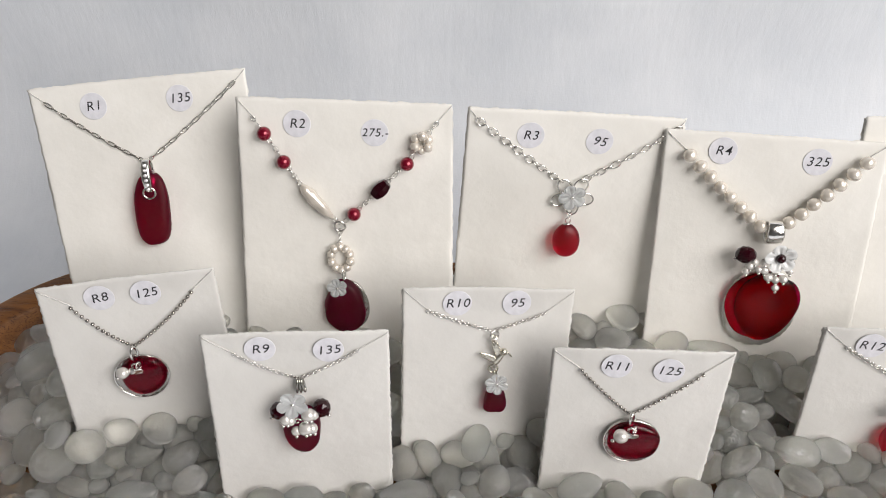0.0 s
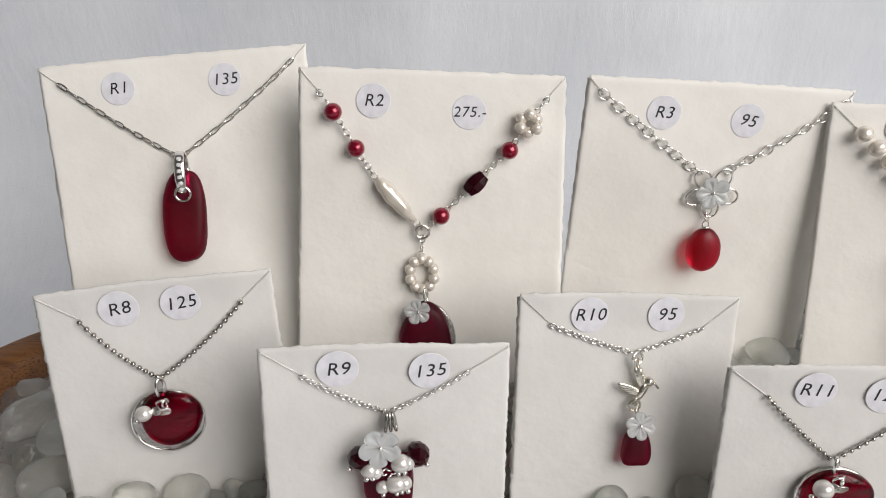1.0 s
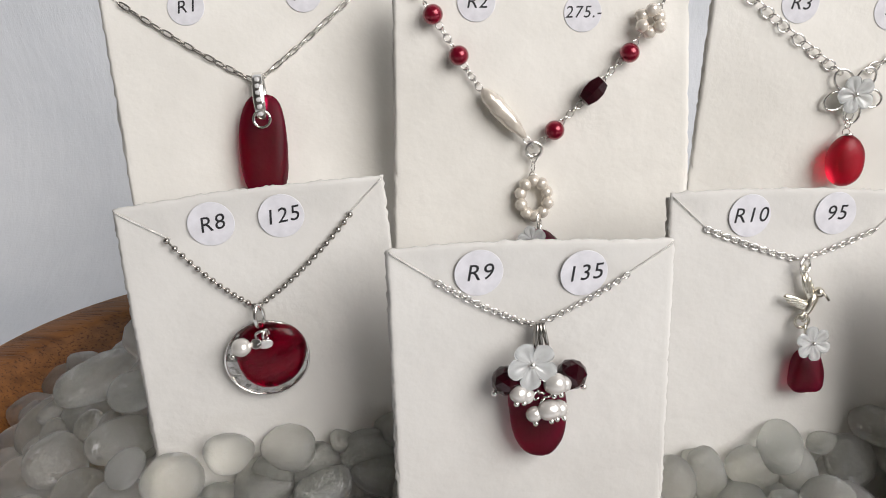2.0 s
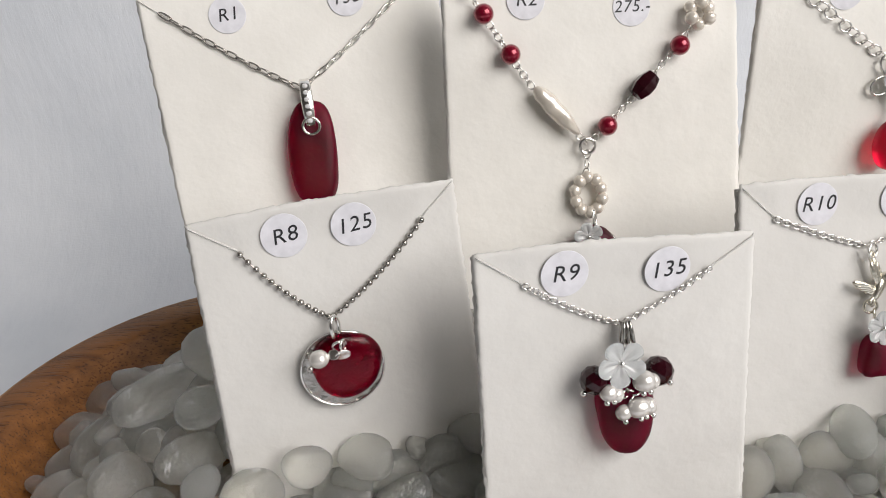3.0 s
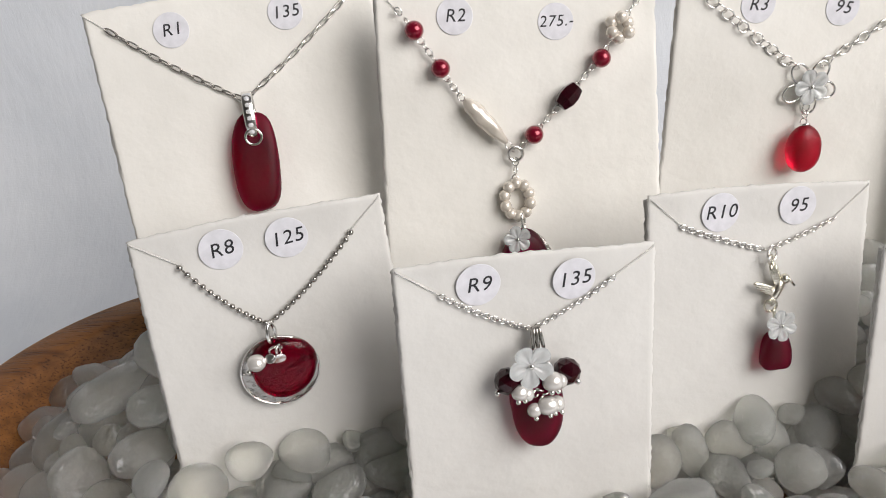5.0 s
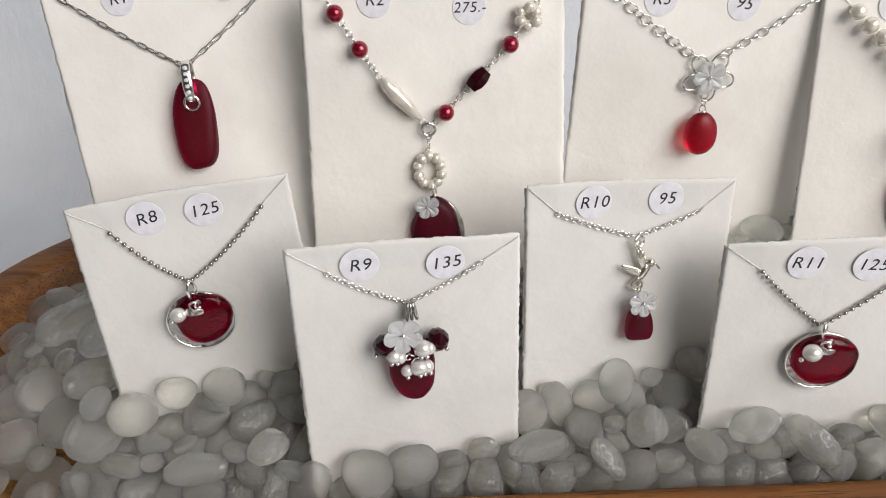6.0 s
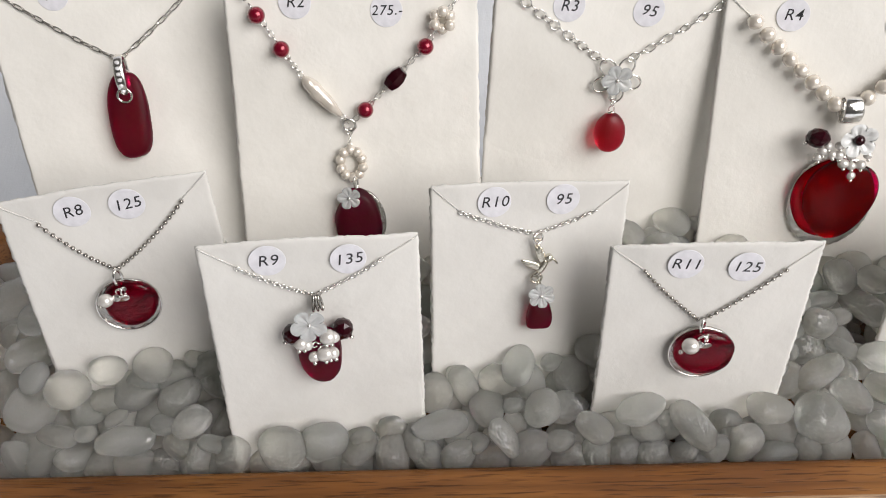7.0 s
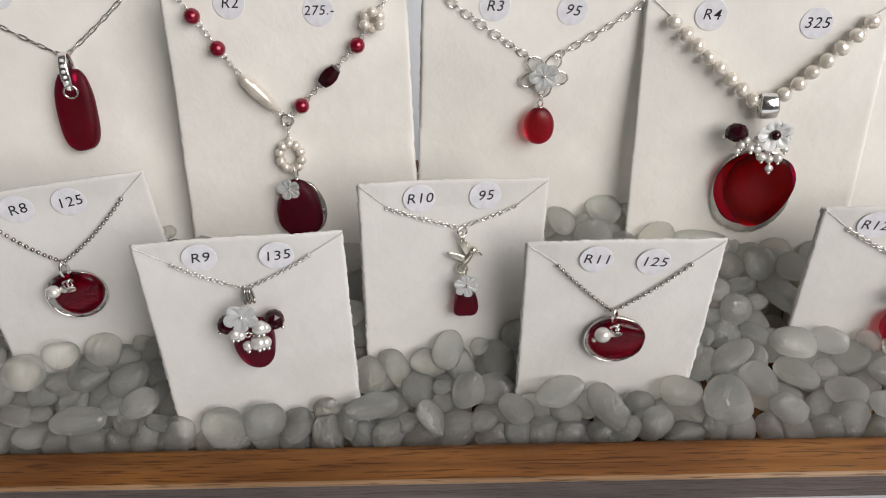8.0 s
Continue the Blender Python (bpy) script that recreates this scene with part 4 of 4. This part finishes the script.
# ---- sea glass ----
def pebble_mesh(seed, fine=4):
    """One worn lump of glass: an egg, a flat oval or a long rod, with a few soft flats."""
    rnd = random.Random(seed)
    kind = seed % 5
    w, h, d = rnd.uniform(14, 19), rnd.uniform(11.5, 14.5), rnd.uniform(8, 10.5)
    if kind == 0:
        w, h, d = rnd.uniform(20, 25), rnd.uniform(9.5, 11.5), rnd.uniform(8, 9.5)
    elif kind == 1:
        w, h, d = rnd.uniform(15, 18), rnd.uniform(13.5, 16), rnd.uniform(8.5, 11)
    egg, skew = rnd.uniform(-0.16, 0.16), rnd.uniform(-0.10, 0.10)
    flats = [(Vector((rnd.uniform(-1, 1), rnd.uniform(-1, 1), rnd.uniform(-1, 1))).normalized(), rnd.uniform(0.80, 0.92)) for _ in range(4)]
    power = rnd.uniform(2.5, 3.0) if kind == 0 else rnd.uniform(2.1, 2.4)
    bm = bmesh.new()
    bmesh.ops.create_icosphere(bm, subdivisions=fine, radius=1)
    for v in bm.verts:
        p = v.co.copy()
        q = p * (abs(p.x) ** power + abs(p.y) ** power + abs(p.z) ** power) ** (-1 / power)
        for n, level in flats:
            over = q.dot(n) - level
            if over > 0:
                q -= n * over * 0.6
        k = 1 + 0.07 * noise.noise(p * 1.1 + Vector((seed * 9.1, 0, 0))) + 0.022 * noise.noise(p * 3.2 + Vector((0, seed * 4.7, 0)))
        v.co = Vector((q.x * w / 2 * (1 + skew * p.y), q.y * h / 2 * (1 + egg * p.x), q.z * d / 2 * (1 + 0.5 * egg * p.x))) * (k * MM)
    return mesh_from("sea_glass_pebble", bm, GLASS), (w + h) / 4 * MM, d / 2 * MM


PEBBLES = [pebble_mesh(s) for s in range(30)]
COARSE = [pebble_mesh(s, 3)[0] for s in range(30)]


def smooth(t):
    t = min(1.0, max(0.0, t))
    return t * t * (3 - 2 * t)


def bed_height(x, y):
    """The top of the heap of glass: it rises to the back and to one end, and sinks towards the round end's wall."""
    h = 0.0 + 17 * (1 - 0.34 * smooth((x / MM - 60) / 50)) * smooth((y / MM - 4 - 13 * smooth((x / MM - 60) / 70)) / 62) + 8 * smooth((-x / MM - 20) / 90) * smooth((y / MM - 4) / 24)
    r = math.hypot(min(0.0, x - TRAY_L - TRAY_RAD), y - TRAY_CY)
    if x < TRAY_L + TRAY_RAD:
        h = min(h, -13 + 0.52 * ((TRAY_RAD - r) / MM - 14))
    elif y > TRAY_CY:
        h = min(h, -4 + 0.8 * ((TRAY_RAD - r) / MM - 14))
    return (h + 2 * noise.noise(Vector((x * 18, y * 18, 2)))) * MM


def inside_tray(x, y, margin):
    r = TRAY_RAD - margin
    cx = min(max(x, TRAY_L + TRAY_RAD), TRAY_R - TRAY_RAD)
    return math.hypot(x - cx, y - TRAY_CY) < r


def tray_floor(x, y):
    cx = min(max(x, TRAY_L + TRAY_RAD), TRAY_R - TRAY_RAD)
    inset = (TRAY_RAD - math.hypot(x - cx, y - TRAY_CY)) / MM
    for (a, za), (b, zb) in zip(((13, -1), (16.5, -6.5), (20, -12), (25, -16), (32, -18)), ((16.5, -6.5), (20, -12), (25, -16), (32, -18), (999, -18.6))):
        if inset <= b:
            return (za + (zb - za) * max(0, inset - a) / (b - a)) * MM
    return -0.0186


INVERSE = [(c["m"].inverted(), c["corners"]) for c in CARDS.values()]


def meets_card(p, r):
    """Whether a lump at p with half thickness r cuts a card."""
    for inv, (tl, tr, foot) in INVERSE:
        q = inv @ p / MM
        rr = r / MM
        if min(tl[0], foot[0]) - rr < q.x < max(tr[0], foot[1]) + rr and foot[2] - rr < q.y < tl[1]:
            back = -2.5 + (q.y - tl[1]) * 0.028
            if back - rr * 0.8 < q.z < rr * 0.8:
                return True
    return False


rnd = random.Random(7)
laid = np.zeros((0, 5))
heap = []


def lay(x, y, z, rh, rv, m, k):
    global laid
    laid = np.vstack([laid, (x, y, z, rh, rv)])
    heap.append((z - bed_height(x, y) - (0.02 if x < 0.2 else -0.05), m, k))


def fill_to(drop_by, attempts, small=0.8, large=1.15):
    """Drop lumps at random until the heap is drop_by metres under its full height."""
    for attempt in range(attempts):
        best = None
        for _ in range(2):
            x, y = rnd.uniform(TRAY_L + 0.02, 0.42), rnd.uniform(TRAY_Y0 + 0.012, TRAY_Y1 - 0.012)
            if not inside_tray(x, y, 0.0215):
                continue
            k = rnd.randrange(len(PEBBLES))
            s = rnd.uniform(small, large)
            if x < -0.13:
                s *= 1.28
            tilt = rnd.uniform(0, 22) if rnd.random() < 0.55 else rnd.uniform(22, 60)
            ct, st = math.cos(radians(tilt)), math.sin(radians(tilt))
            rh = 0.86 * s * math.hypot(PEBBLES[k][1] * (1 + ct) / 2, PEBBLES[k][2] * st * 0.7)
            rv = 0.90 * s * math.hypot(PEBBLES[k][2] * ct, PEBBLES[k][1] * st)
            z = tray_floor(x, y) + rv
            if len(laid):
                d2 = (laid[:, 0] - x) ** 2 + (laid[:, 1] - y) ** 2
                reach = laid[:, 3] + rh
                near = d2 < reach ** 2
                if near.any():
                    top = laid[near, 2] + (laid[near, 4] + rv) * np.sqrt(1 - d2[near] / reach[near] ** 2)
                    z = max(z, float(top.max()))
            if z + rv * 0.6 < bed_height(x, y) + 0.0042 - drop_by and (best is None or z < best[2]):
                best = (x, y, z, rh, rv, k, s, tilt)
        if best is None or meets_card(Vector(best[:3]), 0.57 * (best[3] + best[4])):
            continue
        x, y, z, rh, rv, k, s, tilt = best
        m = pose(x, y, z, 0, 0, rnd.uniform(0, 360)) @ pose(0, 0, 0, tilt, rnd.uniform(-15, 15), 0) @ pose(0, 0, 0, 0, 0, rnd.uniform(0, 360)) @ Matrix.Scale(s, 4)
        lay(x, y, z, rh, rv, m, k)


fill_to(0.005, 18000)
# a row set against the front wall of the tray
x = -0.16
while x < 0.30:
    k = rnd.randrange(len(PEBBLES))
    s = rnd.uniform(0.72, 0.98)
    rh, rv = PEBBLES[k][1] * s, PEBBLES[k][2] * s
    y, z = 0.0045 + rv * rnd.uniform(0.95, 1.15), rnd.uniform(-0.0075, -0.003)
    m = pose(x, y, z, 0, 0, rnd.uniform(-22, 22)) @ pose(0, 0, 0, rnd.uniform(55, 100)) @ pose(0, 0, 0, 0, 0, rnd.choice((rnd.uniform(-30, 30), rnd.uniform(60, 120)))) @ Matrix.Scale(s, 4)
    lay(x, y, z, rh * 0.6, rv * 0.9, m, k)
    x += rh * rnd.uniform(1.2, 1.75)
# lumps that lean on the faces of the cards: a sunken row, then one half sunk in the heap
FEET = (("r8", -53), ("r9", -50), ("r10", -50), ("r11", -41), ("r12", -66), ("r2", -86), ("r4", -86), ("r3", -86), ("r1", -98))
for key, foot, low, high in [(k, f - 12, 0.72, 0.92) for k, f in FEET[:4]] + [(k, f, 0.7, 1.0) for k, f in FEET]:
    c = CARDS[key]
    u = c["corners"][2][0] + rnd.uniform(0, 5)
    while u < c["corners"][2][1]:
        k = rnd.randrange(len(PEBBLES))
        s = rnd.uniform(low, high)
        rh, rv = PEBBLES[k][1] * s, PEBBLES[k][2] * s
        turn = rnd.choice((rnd.uniform(-35, 35), rnd.uniform(60, 120)))
        m = c["m"] @ at(u, foot + rnd.uniform(-10, -1.5), rv / MM * 1.12 + 0.6) @ pose(0, 0, 0, rnd.uniform(-14, 4), rnd.uniform(-10, 10), turn) @ Matrix.Scale(s, 4)
        p = m.translation
        if inside_tray(p.x, p.y, 0.0185):
            lay(p.x, p.y, p.z, rh * 0.62, rv * 0.8, m, k)
        u += rh / MM * rnd.uniform(1.3, 2.0)
fill_to(0.0, 18000)
fill_to(0.003, 20000, 0.45, 0.7)

heap.sort(key=lambda h: -h[0])
for _, m, k in heap[:300]:
    ob = tagged(new("sea_glass_pebble", PEBBLES[k][0]), "frosted clear grey sea glass pebble in the tray", "sea glass", "sea glass pebbles in the tray")
    ob.matrix_basis = m
corners, tris = [], []
for _, m, k in heap[300:]:
    start = len(corners)
    corners.extend(m @ v.co for v in COARSE[k].vertices)
    tris.extend(tuple(start + i for i in f.vertices) for f in COARSE[k].polygons)
fill = bpy.data.meshes.new("sea_glass_heap")
fill.from_pydata(corners, [], tris)
fill.materials.append(GLASS)
fill.polygons.foreach_set("use_smooth", [True] * len(fill.polygons))
tagged(part("sea_glass_heap", fill, GLASS), "frosted clear grey sea glass filling the tray", "sea glass", kind="stuff")
